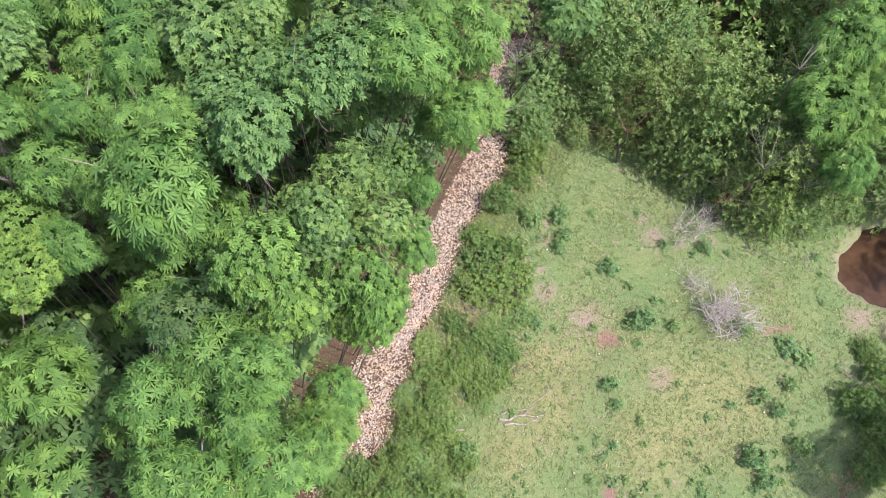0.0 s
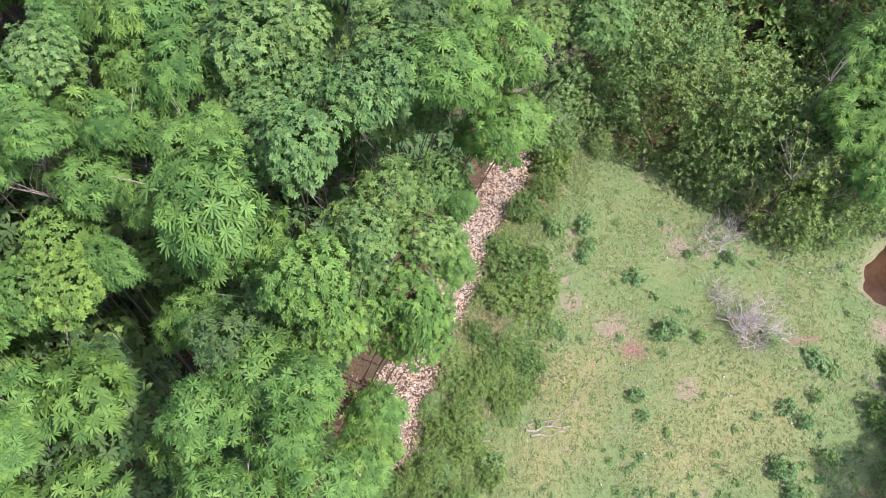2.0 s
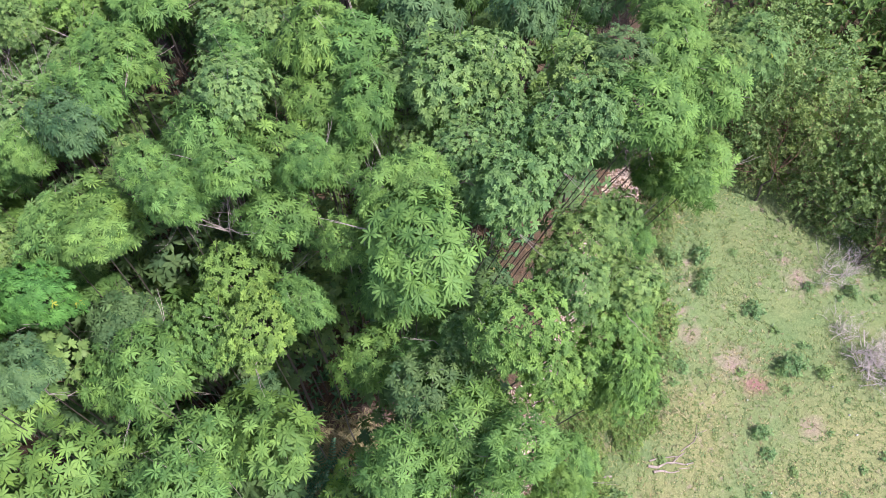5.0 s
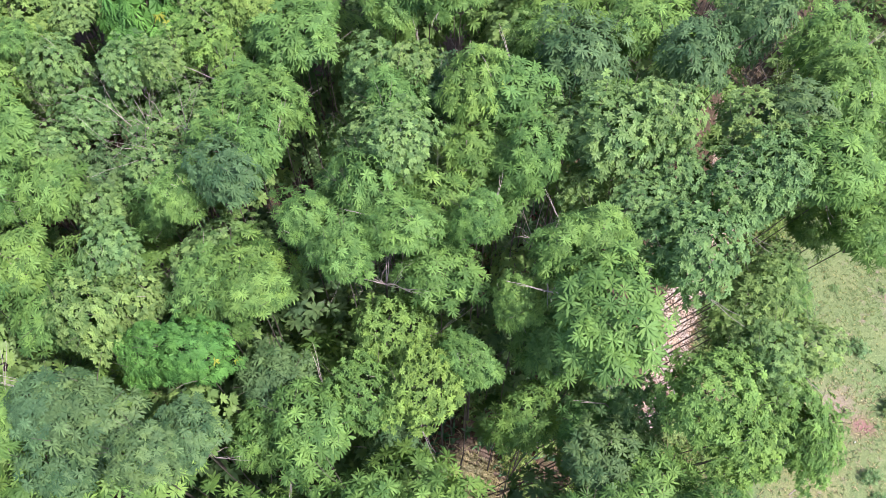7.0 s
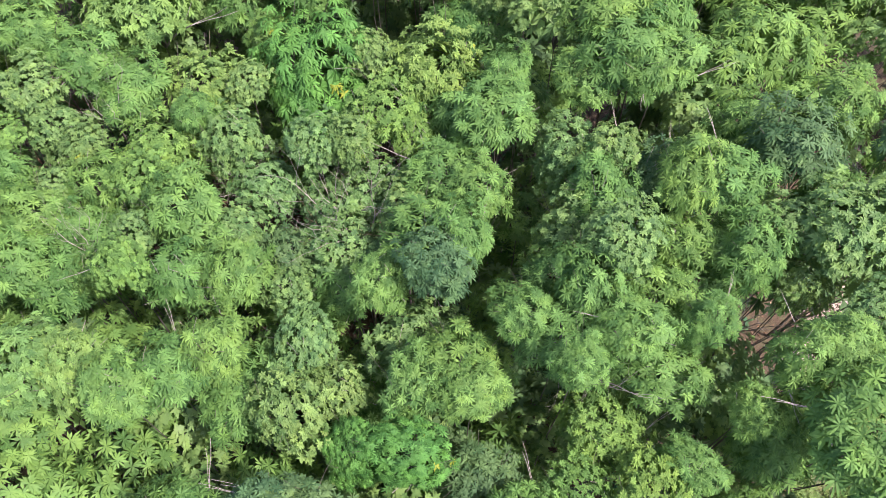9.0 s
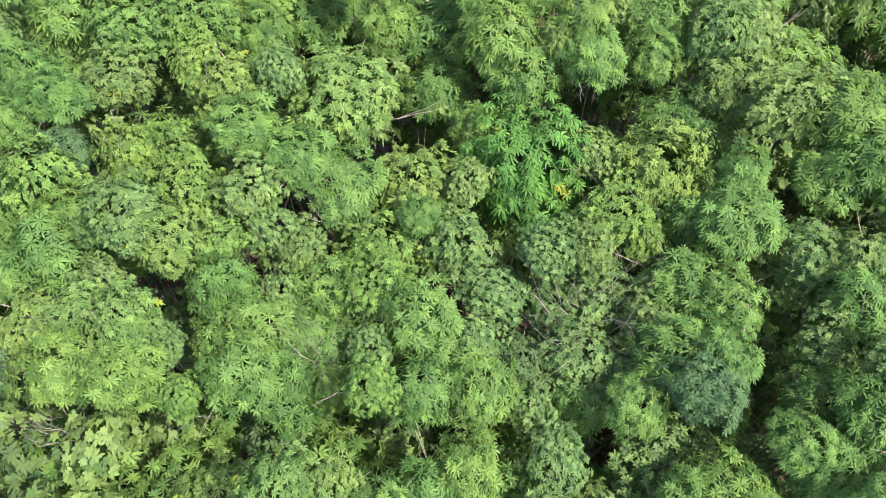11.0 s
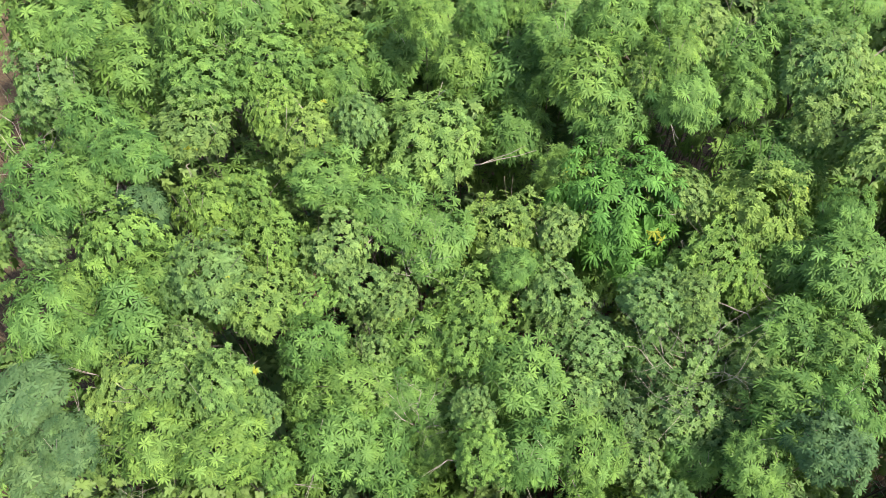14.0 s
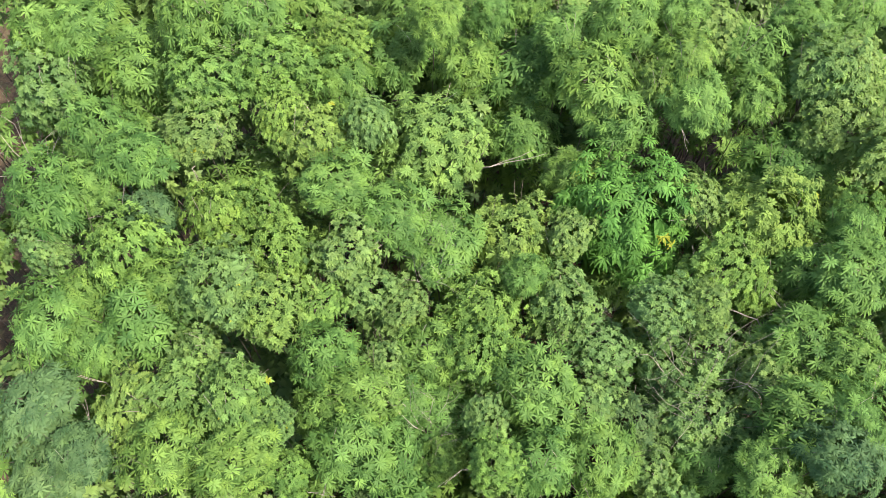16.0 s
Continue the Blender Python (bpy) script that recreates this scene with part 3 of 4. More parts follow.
grove(FEATHERY, [
    (-18.99, 10.29, 11.84, 0.67), (-18.75, 11.26, 11.97, 0.68), (-18.64, 18.94, 11.65, 0.83), (-18.38, 14.51, 12.51, 0.65),
    (-18.21, 10.23, 11.81, 0.67), (-18.05, 11.09, 11.82, 0.62), (-17.78, 18.55, 12.97, 0.59), (-17.59, 12.05, 12.27, 0.78),
    (-17.54, 14.09, 12.51, 0.69), (-17.46, 10.94, 11.96, 0.56), (-17.35, 10.18, 11.71, 0.45), (-17.06, 18.54, 11.65, 0.82),
    (-16.61, 19.36, 12.20, 0.62), (-16.13, 7.64, 12.90, 0.53), (-15.98, 13.39, 12.19, 0.47), (-15.89, 17.08, 11.65, 0.66),
    (-15.84, 11.30, 12.45, 0.71), (-15.80, 19.52, 12.27, 0.55), (-15.78, 10.10, 12.55, 0.69), (-15.76, 18.76, 11.65, 0.97),
])
grove(FEATHERY, [
    (-15.62, 8.17, 12.61, 0.70), (-15.12, 18.54, 13.25, 0.65), (-15.01, 16.01, 11.65, 0.58), (-14.95, 5.73, 12.04, 0.75),
    (-14.91, 8.68, 12.17, 0.67), (-14.81, 10.21, 12.26, 0.66), (-14.62, 17.28, 13.25, 0.81), (-14.57, 8.11, 11.79, 0.78),
    (-14.09, 16.82, 12.51, 0.64), (-14.02, 18.57, 13.25, 0.65), (-12.97, 17.50, 13.13, 0.70), (-12.89, 18.69, 13.25, 0.53),
    (-12.82, 10.30, 11.80, 0.64), (-12.78, 16.71, 12.93, 0.63), (-12.28, 8.93, 9.25, 0.71), (-12.10, 9.98, 13.00, 0.55),
    (-11.52, 17.08, 13.14, 0.58), (-11.45, 8.22, 12.46, 0.65), (-11.45, 18.01, 13.25, 0.79), (-11.38, 10.73, 13.25, 0.72),
])
grove(FEATHERY, [
    (-11.23, 12.25, 12.70, 0.76), (-10.87, 13.69, 12.57, 0.80), (-10.77, 10.61, 13.25, 0.62), (-10.67, 8.57, 12.81, 0.70),
    (-10.61, 16.15, 12.57, 0.78), (-10.55, 11.76, 12.95, 0.70), (-10.47, 18.65, 13.23, 0.62), (-10.43, 7.99, 12.84, 0.58),
    (-10.42, 6.02, 11.37, 0.71), (-10.24, 13.34, 13.09, 0.72), (-10.03, 14.29, 13.25, 0.55), (-9.68, 9.23, 13.33, 0.53),
    (-9.43, 6.00, 12.15, 0.78), (-9.08, 10.21, 12.59, 0.57), (-9.02, 8.99, 13.43, 0.58), (-8.87, 19.54, 12.41, 0.67),
    (-8.86, 8.24, 13.85, 0.51), (-8.61, 9.69, 13.42, 0.65), (-8.53, 3.70, 12.03, 0.72), (-8.53, 4.53, 11.45, 1.00),
])
grove(FEATHERY, [
    (-8.52, 14.40, 12.72, 0.64), (-8.38, 11.80, 13.24, 0.70), (-8.19, 15.31, 14.03, 0.81), (-7.99, 8.78, 13.67, 0.53),
    (-7.81, 14.49, 13.52, 0.88), (-7.59, 9.83, 12.85, 0.77), (-7.35, 8.56, 12.75, 0.63), (-7.30, 15.46, 13.85, 0.71),
    (-7.17, 14.26, 13.95, 0.68), (-6.87, 10.91, 12.76, 0.66), (-6.87, 11.81, 13.57, 0.65), (-6.80, 7.19, 12.40, 0.55),
    (-6.73, 9.10, 13.64, 0.50), (-6.52, 10.12, 12.59, 0.72), (-6.25, 10.88, 13.13, 0.60), (-6.25, 11.90, 13.61, 0.77),
    (-6.00, 7.84, 13.04, 0.49), (-5.78, 10.60, 13.73, 0.57), (-5.71, 6.60, 10.47, 0.62), (-5.54, 13.54, 12.61, 0.66),
])
grove(FEATHERY, [
    (-5.32, 8.56, 13.61, 0.59), (-5.25, 7.72, 12.10, 0.75), (-4.95, 4.31, 12.00, 0.68), (-4.82, 8.72, 13.92, 0.53),
    (-4.73, 7.28, 14.05, 0.86), (-4.61, 8.08, 11.80, 0.86), (-4.57, 6.28, 11.13, 0.55), (-3.93, 12.07, 12.56, 0.80),
    (-3.90, 13.50, 13.72, 0.64), (-3.88, 4.99, 12.44, 0.72), (-3.51, 3.97, 11.81, 0.68), (-3.08, 4.50, 12.81, 0.69),
    (-0.91, 10.31, 14.05, 0.71), (-0.33, 10.52, 13.52, 0.60), (-0.30, 11.63, 13.60, 0.63), (-0.19, 12.30, 13.50, 0.66),
    (0.21, 13.93, 12.59, 0.72), (0.32, 9.94, 12.16, 0.63), (0.47, 11.39, 13.32, 0.76), (0.59, 10.64, 11.99, 0.65),
])
grove(BROAD, [
    (-25.37, 17.20, 12.99, 0.75), (-24.86, 13.80, 12.67, 0.57), (-21.85, 11.91, 12.15, 0.59), (-19.26, 13.66, 12.50, 0.58),
    (-18.98, 16.20, 12.96, 0.54), (-18.84, 13.20, 12.36, 0.63), (-18.48, 11.81, 11.89, 0.46), (-16.68, 10.79, 12.07, 0.44),
    (-15.29, 13.01, 12.36, 0.74), (-15.13, 14.31, 12.22, 0.48), (-14.97, 11.09, 12.35, 0.55), (-14.53, 12.27, 11.65, 0.65),
    (-13.85, 10.13, 12.09, 0.56), (-13.56, 12.77, 12.61, 0.57), (-13.48, 7.73, 12.05, 0.74), (-13.42, 8.97, 11.69, 0.63),
    (-13.33, 11.90, 11.68, 0.71), (-12.96, 11.06, 11.86, 0.76), (-12.79, 8.26, 11.44, 0.64), (-12.71, 14.90, 12.39, 0.56),
])
grove(BROAD, [
    (-12.52, 12.22, 12.11, 0.77), (-12.15, 18.49, 13.25, 0.66), (-12.05, 10.77, 12.04, 0.58), (-11.78, 11.64, 12.12, 0.59),
    (-11.38, 9.26, 11.76, 0.86), (-10.35, 17.37, 13.25, 0.79), (-9.96, 16.46, 13.25, 0.71), (-9.48, 17.99, 13.25, 0.62),
    (-9.05, 15.58, 13.48, 0.83), (-8.86, 12.86, 12.82, 0.67), (-8.67, 11.18, 12.74, 0.76), (-8.10, 10.42, 13.75, 0.60),
    (-8.09, 12.67, 13.24, 0.66), (-5.13, 11.11, 13.33, 0.59), (-4.78, 10.34, 12.69, 0.60), (-4.39, 10.86, 14.05, 0.79),
    (-4.04, 9.51, 13.77, 0.50), (-3.96, 6.35, 12.05, 0.57), (-3.81, 8.83, 13.40, 0.61), (-3.58, 11.03, 13.90, 0.58),
])
grove(BROAD, [
    (-3.37, 10.14, 13.53, 0.58), (-3.27, 8.50, 14.05, 0.75), (-2.45, 7.51, 12.92, 0.49), (-2.34, 9.82, 14.05, 0.68),
    (-2.11, 7.04, 13.69, 0.59), (-1.89, 11.22, 13.50, 0.74), (-1.67, 10.18, 14.05, 0.70), (-1.15, 7.48, 12.87, 0.57),
])
grove(PALE, [
    (-22.81, 10.90, 12.32, 0.76), (-21.89, 11.06, 12.59, 0.79), (-20.90, 10.85, 12.72, 0.77), (-20.61, 12.59, 12.79, 0.73),
    (-19.98, 16.01, 13.16, 0.78), (-19.08, 8.16, 11.61, 0.79), (-17.80, 8.03, 13.13, 0.76), (-17.59, 16.30, 12.49, 1.08),
    (-17.01, 8.10, 13.19, 0.64), (-16.18, 14.41, 12.28, 0.89), (-13.56, 17.18, 13.25, 0.50), (-11.53, 14.66, 12.79, 0.98),
])
grove(VIVID, [
    (-13.91, 15.03, 12.50, 1.22), (-12.39, 7.18, 12.09, 0.60), (-11.47, 7.06, 12.46, 0.75),
])
grove(OLIVE, [
    (-22.37, 16.26, 12.58, 0.77), (-21.38, 12.88, 13.02, 0.68), (-20.24, 10.57, 12.63, 0.44), (-18.24, 12.82, 11.88, 0.53),
    (-12.90, 12.73, 12.70, 0.52), (-1.85, 8.28, 12.67, 0.64), (-1.07, 9.44, 11.16, 0.59), (1.15, 12.93, 12.19, 0.63),
    (3.29, 15.66, 9.25, 0.85),
])
grove(YELLOWISH, [
    (-23.23, 13.68, 12.55, 0.91), (-22.12, 17.23, 13.25, 0.76), (-21.74, 14.62, 12.47, 0.79), (-20.99, 17.54, 13.25, 0.82),
    (-20.93, 14.71, 12.42, 0.61), (-20.68, 16.43, 13.16, 0.49), (-20.54, 13.78, 12.29, 0.71), (-20.10, 9.90, 11.94, 0.51),
    (-19.73, 18.89, 11.65, 0.77), (-19.64, 12.74, 12.14, 0.41), (-16.79, 11.97, 12.31, 0.56), (-16.70, 12.90, 12.19, 0.69),
    (-16.61, 9.91, 12.78, 0.52), (-12.32, 13.74, 12.38, 0.78), (-11.76, 13.34, 12.39, 0.60), (-8.53, 6.67, 11.43, 0.70),
    (-8.11, 7.86, 11.42, 0.78), (-7.53, 6.67, 11.90, 0.68), (-3.09, 6.30, 13.29, 0.75), (-2.56, 5.69, 13.32, 0.69),
])
grove(YELLOWISH, [
    (-1.42, 6.46, 12.37, 0.74), (-1.12, 5.93, 11.86, 0.52),
])
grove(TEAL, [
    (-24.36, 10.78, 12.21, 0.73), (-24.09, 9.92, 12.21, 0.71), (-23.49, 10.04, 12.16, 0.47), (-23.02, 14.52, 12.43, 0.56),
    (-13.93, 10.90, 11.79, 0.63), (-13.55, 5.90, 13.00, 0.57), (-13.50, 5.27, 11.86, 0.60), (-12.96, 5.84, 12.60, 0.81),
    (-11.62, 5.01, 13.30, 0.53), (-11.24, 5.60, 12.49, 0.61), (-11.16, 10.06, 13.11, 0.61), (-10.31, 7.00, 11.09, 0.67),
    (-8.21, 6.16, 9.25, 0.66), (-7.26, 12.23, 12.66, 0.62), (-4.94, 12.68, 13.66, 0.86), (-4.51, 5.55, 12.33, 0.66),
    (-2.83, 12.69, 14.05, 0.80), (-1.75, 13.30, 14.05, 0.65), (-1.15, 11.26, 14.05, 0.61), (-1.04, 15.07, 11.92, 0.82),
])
grove(WIDE, [
    (11.40, 15.20, 5.20, 1.10), (12.00, 17.00, 5.60, 1.25), (13.00, 15.60, 5.20, 1.15), (13.40, 18.00, 5.80, 1.25),
    (14.30, 16.80, 5.40, 1.15), (12.10, 13.90, 4.40, 0.85),
])
grove(BROAD, [
    (-0.75, 10.05, 10.70, 0.50), (-0.75, 8.75, 9.80, 0.48), (-1.10, 10.90, 11.10, 0.45),
])
grove(YELLOWISH, [
    (-1.22, 6.25, 11.60, 0.48), (-1.75, 5.95, 11.10, 0.45),
])
grove(FEATHERY, [
    (-0.15, 10.55, 10.90, 0.48), (-2.00, 4.75, 10.80, 0.48), (-2.95, 3.20, 11.30, 0.60), (-3.70, 2.80, 11.60, 0.62), (-4.50, 3.00, 11.60, 0.62), (-2.40, 3.60, 11.00, 0.50), (-2.10, 4.20, 10.80, 0.55),
    (-0.55, 9.45, 10.40, 0.50), (-0.60, 8.10, 9.80, 0.42),
])
outer_grove(-27.0, 2.6, 2.6, 23.6, 11.3, 1.12, 71)
outer_grove(-27.0, -4.2, -4.0, 2.6, 11.6, 1.25, 76)
outer_grove(-33.0, -27.0, 8.0, 24.0, 11.8, 1.3, 79)
understorey(170, 74)
floor_growth(190, 77)
hollow_rng = random.Random(78)
for k in range(75):
    x, y = hollow_rng.uniform(-11.5, -3.4), hollow_rng.uniform(4.2, 9.8)
    if not in_glade(x, y, 1.1):
        far_tree(hollow_rng.choice((FAR_BROAD, SHADED)), x, y, hollow_rng.uniform(5.6, 9.8), hollow_rng.uniform(0.55, 0.8))
for x, y, top in ((-13.4, 7.4, 7.0), (-14.4, 7.2, 6.4), (-12.7, 7.9, 7.2), (-8.8, 6.0, 6.5), (-9.2, 5.5, 6.2), (-8.6, 6.9, 6.8), (-0.9, 13.3, 5.6), (-2.0, 13.9, 6.4), (-2.6, 13.6, 6.6), (-20.5, 11.7, 7.6), (-20.4, 12.5, 7.8), (-5.6, 8.2, 5.8), (-3.6, 8.4, 5.4), (-5.1, 16.6, 8.5), (-4.2, 16.6, 8.5), (-4.5, 16.3, 8.0), (-4.2, 10.1, 7.5), (-4.4, 9.7, 7.0), (-10.1, 10.5, 7.5), (-6.3, 17.6, 8.0), (-5.7, 17.3, 8.0), (-5.9, 10.0, 7.5), (-5.5, 9.3, 7.0), (-12.6, 7.2, 7.0), (-12.1, 7.9, 7.0), (-21.1, 17.3, 7.5), (-13.6, 14.6, 8.0)):
    far_tree(SHADED, x, y, top, 0.95)
for x, y in ((-20.9, 10.0), (-20.1, 10.0), (-16.0, 8.0), (-18.4, 8.0), (-16.6, 8.3), (-16.5, 17.6), (-15.7, 17.3), (-9.0, 8.5), (-18.0, 10.5), (-21.6, 10.0), (-25.0, 12.0), (-11.2, 18.5), (-24.5, 10.0), (-12.0, 12.0), (-16.4, 10.2), (-19.5, 10.1)):
    far_tree(hollow_rng.choice((FAR_BROAD, FAR_FEATHERY)), x, y, hollow_rng.uniform(8.9, 9.8), 0.75)
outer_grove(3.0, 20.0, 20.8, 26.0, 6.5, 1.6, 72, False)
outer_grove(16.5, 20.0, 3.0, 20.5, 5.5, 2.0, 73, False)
far_tree(FEATHERY, 15.2, 3.9, 7.6, 1.0)
far_tree(BROAD, 16.4, 4.9, 7.8, 1.0)
back_rows(75)
far_tree(FEATHERY, 15.8, 19.8, 8.4, 1.2)
join_woods()

# ---------------------------------------------------------------- the pond
def pond():
    m, nt, bsdf, out = shader("muddy_water")
    tc = nt.nodes.new("ShaderNodeTexCoord")
    n = noise_tex(nt, 1.2, 4, 0.6, tc.outputs["Object"])
    link(nt, ramp(nt, n, [(0.35, (0.034, 0.019, 0.010)), (0.7, (0.090, 0.050, 0.026))]), bsdf.inputs["Base Color"])
    bsdf.inputs["Roughness"].default_value = 0.18
    bsdf.inputs["Specular IOR Level"].default_value = 0.25
    bump = nt.nodes.new("ShaderNodeBump")
    bump.inputs["Strength"].default_value, bump.inputs["Distance"].default_value = 0.06, 0.02
    link(nt, noise_tex(nt, 9, 3, 0.5, tc.outputs["Object"]), bump.inputs["Height"])
    link(nt, bump.outputs[0], bsdf.inputs["Normal"])
    v = [(0, 0, 0)] + [(2.5 * math.cos(a * 0.1309), 2.0 * math.sin(a * 0.1309), 0) for a in range(48)]
    me = bpy.data.meshes.new("water")
    me.from_pydata(v, [], [(0, 1 + k, 1 + (k + 1) % 48) for k in range(48)])
    me.materials.append(m)
    ob = new("water", me)
    ob.location = (POND[0], POND[1], -0.2)
    tagged(ob, "small pond of still muddy brown water in the grass", "pond", kind="structure")


pond()


# ---------------------------------------------------------------- scatter of grass and litter
def scatter(name, label, category, material, count, place, blade, seed):
    """One mesh of many small blades; place gives a spot or None."""
    rng, b = random.Random(seed), Build()
    for _ in range(count):
        spot = place(rng)
        if spot is not None:
            blade(b, rng, Vector((*spot, ground_z(*spot))))
    return tagged(new(name, b.mesh(name, material)), label, category, kind="stuff")


def tuft(b, rng, at, tall=0.11, wide=0.022, count=5):
    for _ in range(count):
        a = rng.uniform(0, 6.283)
        way = Vector((math.cos(a), math.sin(a), rng.uniform(0.5, 1.6))).normalized()
        across = way.cross(UP).normalized()
        b.strip(at - UP * 0.01, way, across, tall * rng.uniform(0.6, 1.5), wide * rng.uniform(0.7, 1.3), 0.35, (0.8, 1.0, 0.0))


def fallen(b, rng, at, size=0.075):
    a = rng.uniform(0, 6.283)
    way = Vector((math.cos(a), math.sin(a), rng.uniform(-0.1, 0.4))).normalized()
    across = (way.cross(UP) + UP * rng.uniform(-0.45, 0.45)).normalized()
    b.strip(at + UP * rng.uniform(0.004, 0.03), way, across, size * rng.uniform(0.6, 1.5), size * rng.uniform(0.3, 0.55), rng.uniform(-0.2, 0.3), (0.3, 1.0, 0.0))


def in_field(rng):
    x, y = rng.uniform(-1.5, 15.5), rng.uniform(3.2, 17.5)
    if x < path_x(y) + path_half(y) * 1.1 or pond_depth(x, y) > 0.15:
        return None
    red, pale = soil_at(x, y)[1:]
    if rng.random() < max(red, pale) * 0.95:
        return None
    return (x, y) if noise.noise(Vector((x * 0.55, y * 0.55, 9))) + rng.uniform(-0.5, 0.75) > -0.08 else None


def in_dry_field(rng):
    x, y = rng.uniform(1.0, 12.0), rng.uniform(3.2, 11.5)
    if x < path_x(y) + 2.2 or noise.noise(Vector((x * 0.45, y * 0.45, 21))) + 0.5 * math.exp(-((x - 3.6) ** 2 + (y - 7.8) ** 2) / 5) < rng.uniform(-0.1, 0.6):
        return None
    return x, y


def on_path(rng):
    y = rng.uniform(3.6, 21.5)
    s = max(-1.25, min(1.2, rng.gauss(0, 0.55)))
    if rng.random() < 0.3:
        s = -rng.uniform(0.6, 1.5)
    return path_x(y) + s * path_half(y), y


def under_trees(rng):
    y = rng.uniform(3.0, 21.0)
    x = rng.uniform(-28.0, path_x(y) + 0.3)
    return x, y


def herb_spot(rng):
    x, y = under_trees(rng)
    return (x, y) if x < path_x(y) - 2.4 and not in_glade(x, y, 0.9) and noise.noise(Vector((x * 0.5, y * 0.5, 60))) > rng.uniform(-0.6, 0.3) else None


def beside_path(rng):
    y = rng.uniform(3.4, 18.5)
    x = path_x(y) + path_half(y) + abs(rng.gauss(0, 1.1)) + 0.05
    return (x, y) if noise.noise(Vector((x * 0.8, y * 0.8, 40))) + rng.uniform(-0.5, 0.5) > -0.1 else None


def path_edge(rng):
    y = rng.uniform(3.6, 21.5)
    s = rng.choice((-1, -1, 1)) * abs(rng.gauss(0.95, 0.28))
    x = path_x(y) + s * path_half(y)
    return (x, y) if noise.noise(Vector((x * 0.7, y * 0.7, 33))) + rng.uniform(-0.3, 0.3) > -0.05 else None


def straw_patch(rng):
    x, y = rng.choice(((0.7, 10.25), (0.7, 10.25), (-0.3, 7.6), (2.0, 15.2), (1.6, 9.0)))
    x, y = x + rng.gauss(0, 0.5), y + rng.gauss(0, 0.35)
    return (x, y) if x > path_x(y) + path_half(y) * 0.9 else None


def glade(rng):
    a, b = rng.choice(((-6.6, 7.5), (-7.6, 7.0), (-8.8, 6.4), (-10.2, 6.0)))
    x, y = a + rng.gauss(0, 0.6), b + rng.gauss(0, 0.5)
    return (x, y) if x < path_x(y) - 0.6 else None


scatter("grass", "short green meadow grass with yellowed blades", "grass", GRASS_BLADE, 21000, in_field, tuft, 11)
scatter("dry_grass", "straw-coloured dry grass in the meadow", "grass", DRY_GRASS, 3600, in_dry_field, tuft, 12)
scatter("verge_grass", "long green and straw-coloured grass beside the footpath", "grass", GRASS_BLADE, 8000, beside_path, lambda b, r, at: tuft(b, r, at, 0.2, 0.02, 5), 16)
scatter("glade_grass", "long dry pale grass in a gap between the trees", "grass", DRY_GRASS, 1700, glade, lambda b, r, at: tuft(b, r, at, 0.32, 0.024, 6), 13)
scatter("path_litter", "thick dry fallen leaves covering the footpath", "leaf litter", DRY_LEAF, 15500, on_path, fallen, 14)
scatter("path_edge_litter", "darker brown fallen leaves along the edges of the footpath", "leaf litter", BROWN_LEAF, 2400, path_edge, lambda b, r, at: fallen(b, r, at + UP * 0.012, 0.085), 19)
scatter("straw_grass", "dry straw-coloured grass among the low shrubs", "grass", DRY_GRASS, 900, straw_patch, lambda b, r, at: tuft(b, r, at, 0.3, 0.018, 6), 20)
scatter("forest_herbs", "low green herbs and seedlings on the plantation floor", "herbs", LEAF_FERN, 6500, herb_spot, lambda b, r, at: tuft(b, r, at, 0.34, 0.07, 5), 18)
scatter("forest_litter", "brown fallen leaves under the plantation trees", "leaf litter", BROWN_LEAF, 9000, under_trees, lambda b, r, at: fallen(b, r, at, 0.11), 15)


# ---------------------------------------------------------------- scrub, hedge and weeds
def bush_mesh(name, seed, material, size, leaf, per_tip, tips, flat=0.75, profile=OVAL, wisps=0):
    """A rough mound of leafy twigs of unit radius, on the ground."""
    rng, b = random.Random(seed), Build()
    for _ in range(tips):
        z = rng.uniform(0.0, 1.0) ** 0.8
        a, ring = rng.uniform(0, 6.283), math.sqrt(max(0.0, 1 - z * z))
        lump = 1 + 0.5 * noise.noise(Vector((math.cos(a) * 2.1, math.sin(a) * 2.1, z * 2.3 + seed)))
        n = Vector((ring * math.cos(a), ring * math.sin(a), z))
        tip = Vector((n.x, n.y, n.z * flat)) * lump * rng.uniform(0.62, 1.04)
        axis = (n * 0.5 + UP * 0.9 + Vector((rng.uniform(-0.6, 0.6), rng.uniform(-0.6, 0.6), 0))).normalized()
        if wisps and rng.random() < wisps:
            way = (axis + Vector((rng.uniform(-1, 1), rng.uniform(-1, 1), 0))).normalized()
            for k in range(7):
                p = tip + way * (0.05 * k) - UP * (0.006 * k * k)
                side = way.cross(UP).normalized() * (1 if k % 2 else -1)
                b.blade(p, (side + way * 0.5).normalized(), way, leaf * 0.9, leaf * 0.4, 0.2)
        else:
            rosette(b, rng, tip, axis, per_tip, leaf, leaf * size, 0.25, profile, 0.5)
    return b.mesh(name, material)


def stem_mesh(seed, material, count=9, thick=0.014):
    rng, b = random.Random(seed), Build()
    for k in range(count):
        a = rng.uniform(0, 6.283)
        way = Vector((math.cos(a) * 0.7, math.sin(a) * 0.7, rng.uniform(0.5, 1.1))).normalized()
        limb(b, rng, (math.cos(a) * 0.06, math.sin(a) * 0.06, -0.06), way, rng.uniform(0.6, 1.0), thick, 1, 0.5, 2, 4)
    return b.mesh("stem", material)


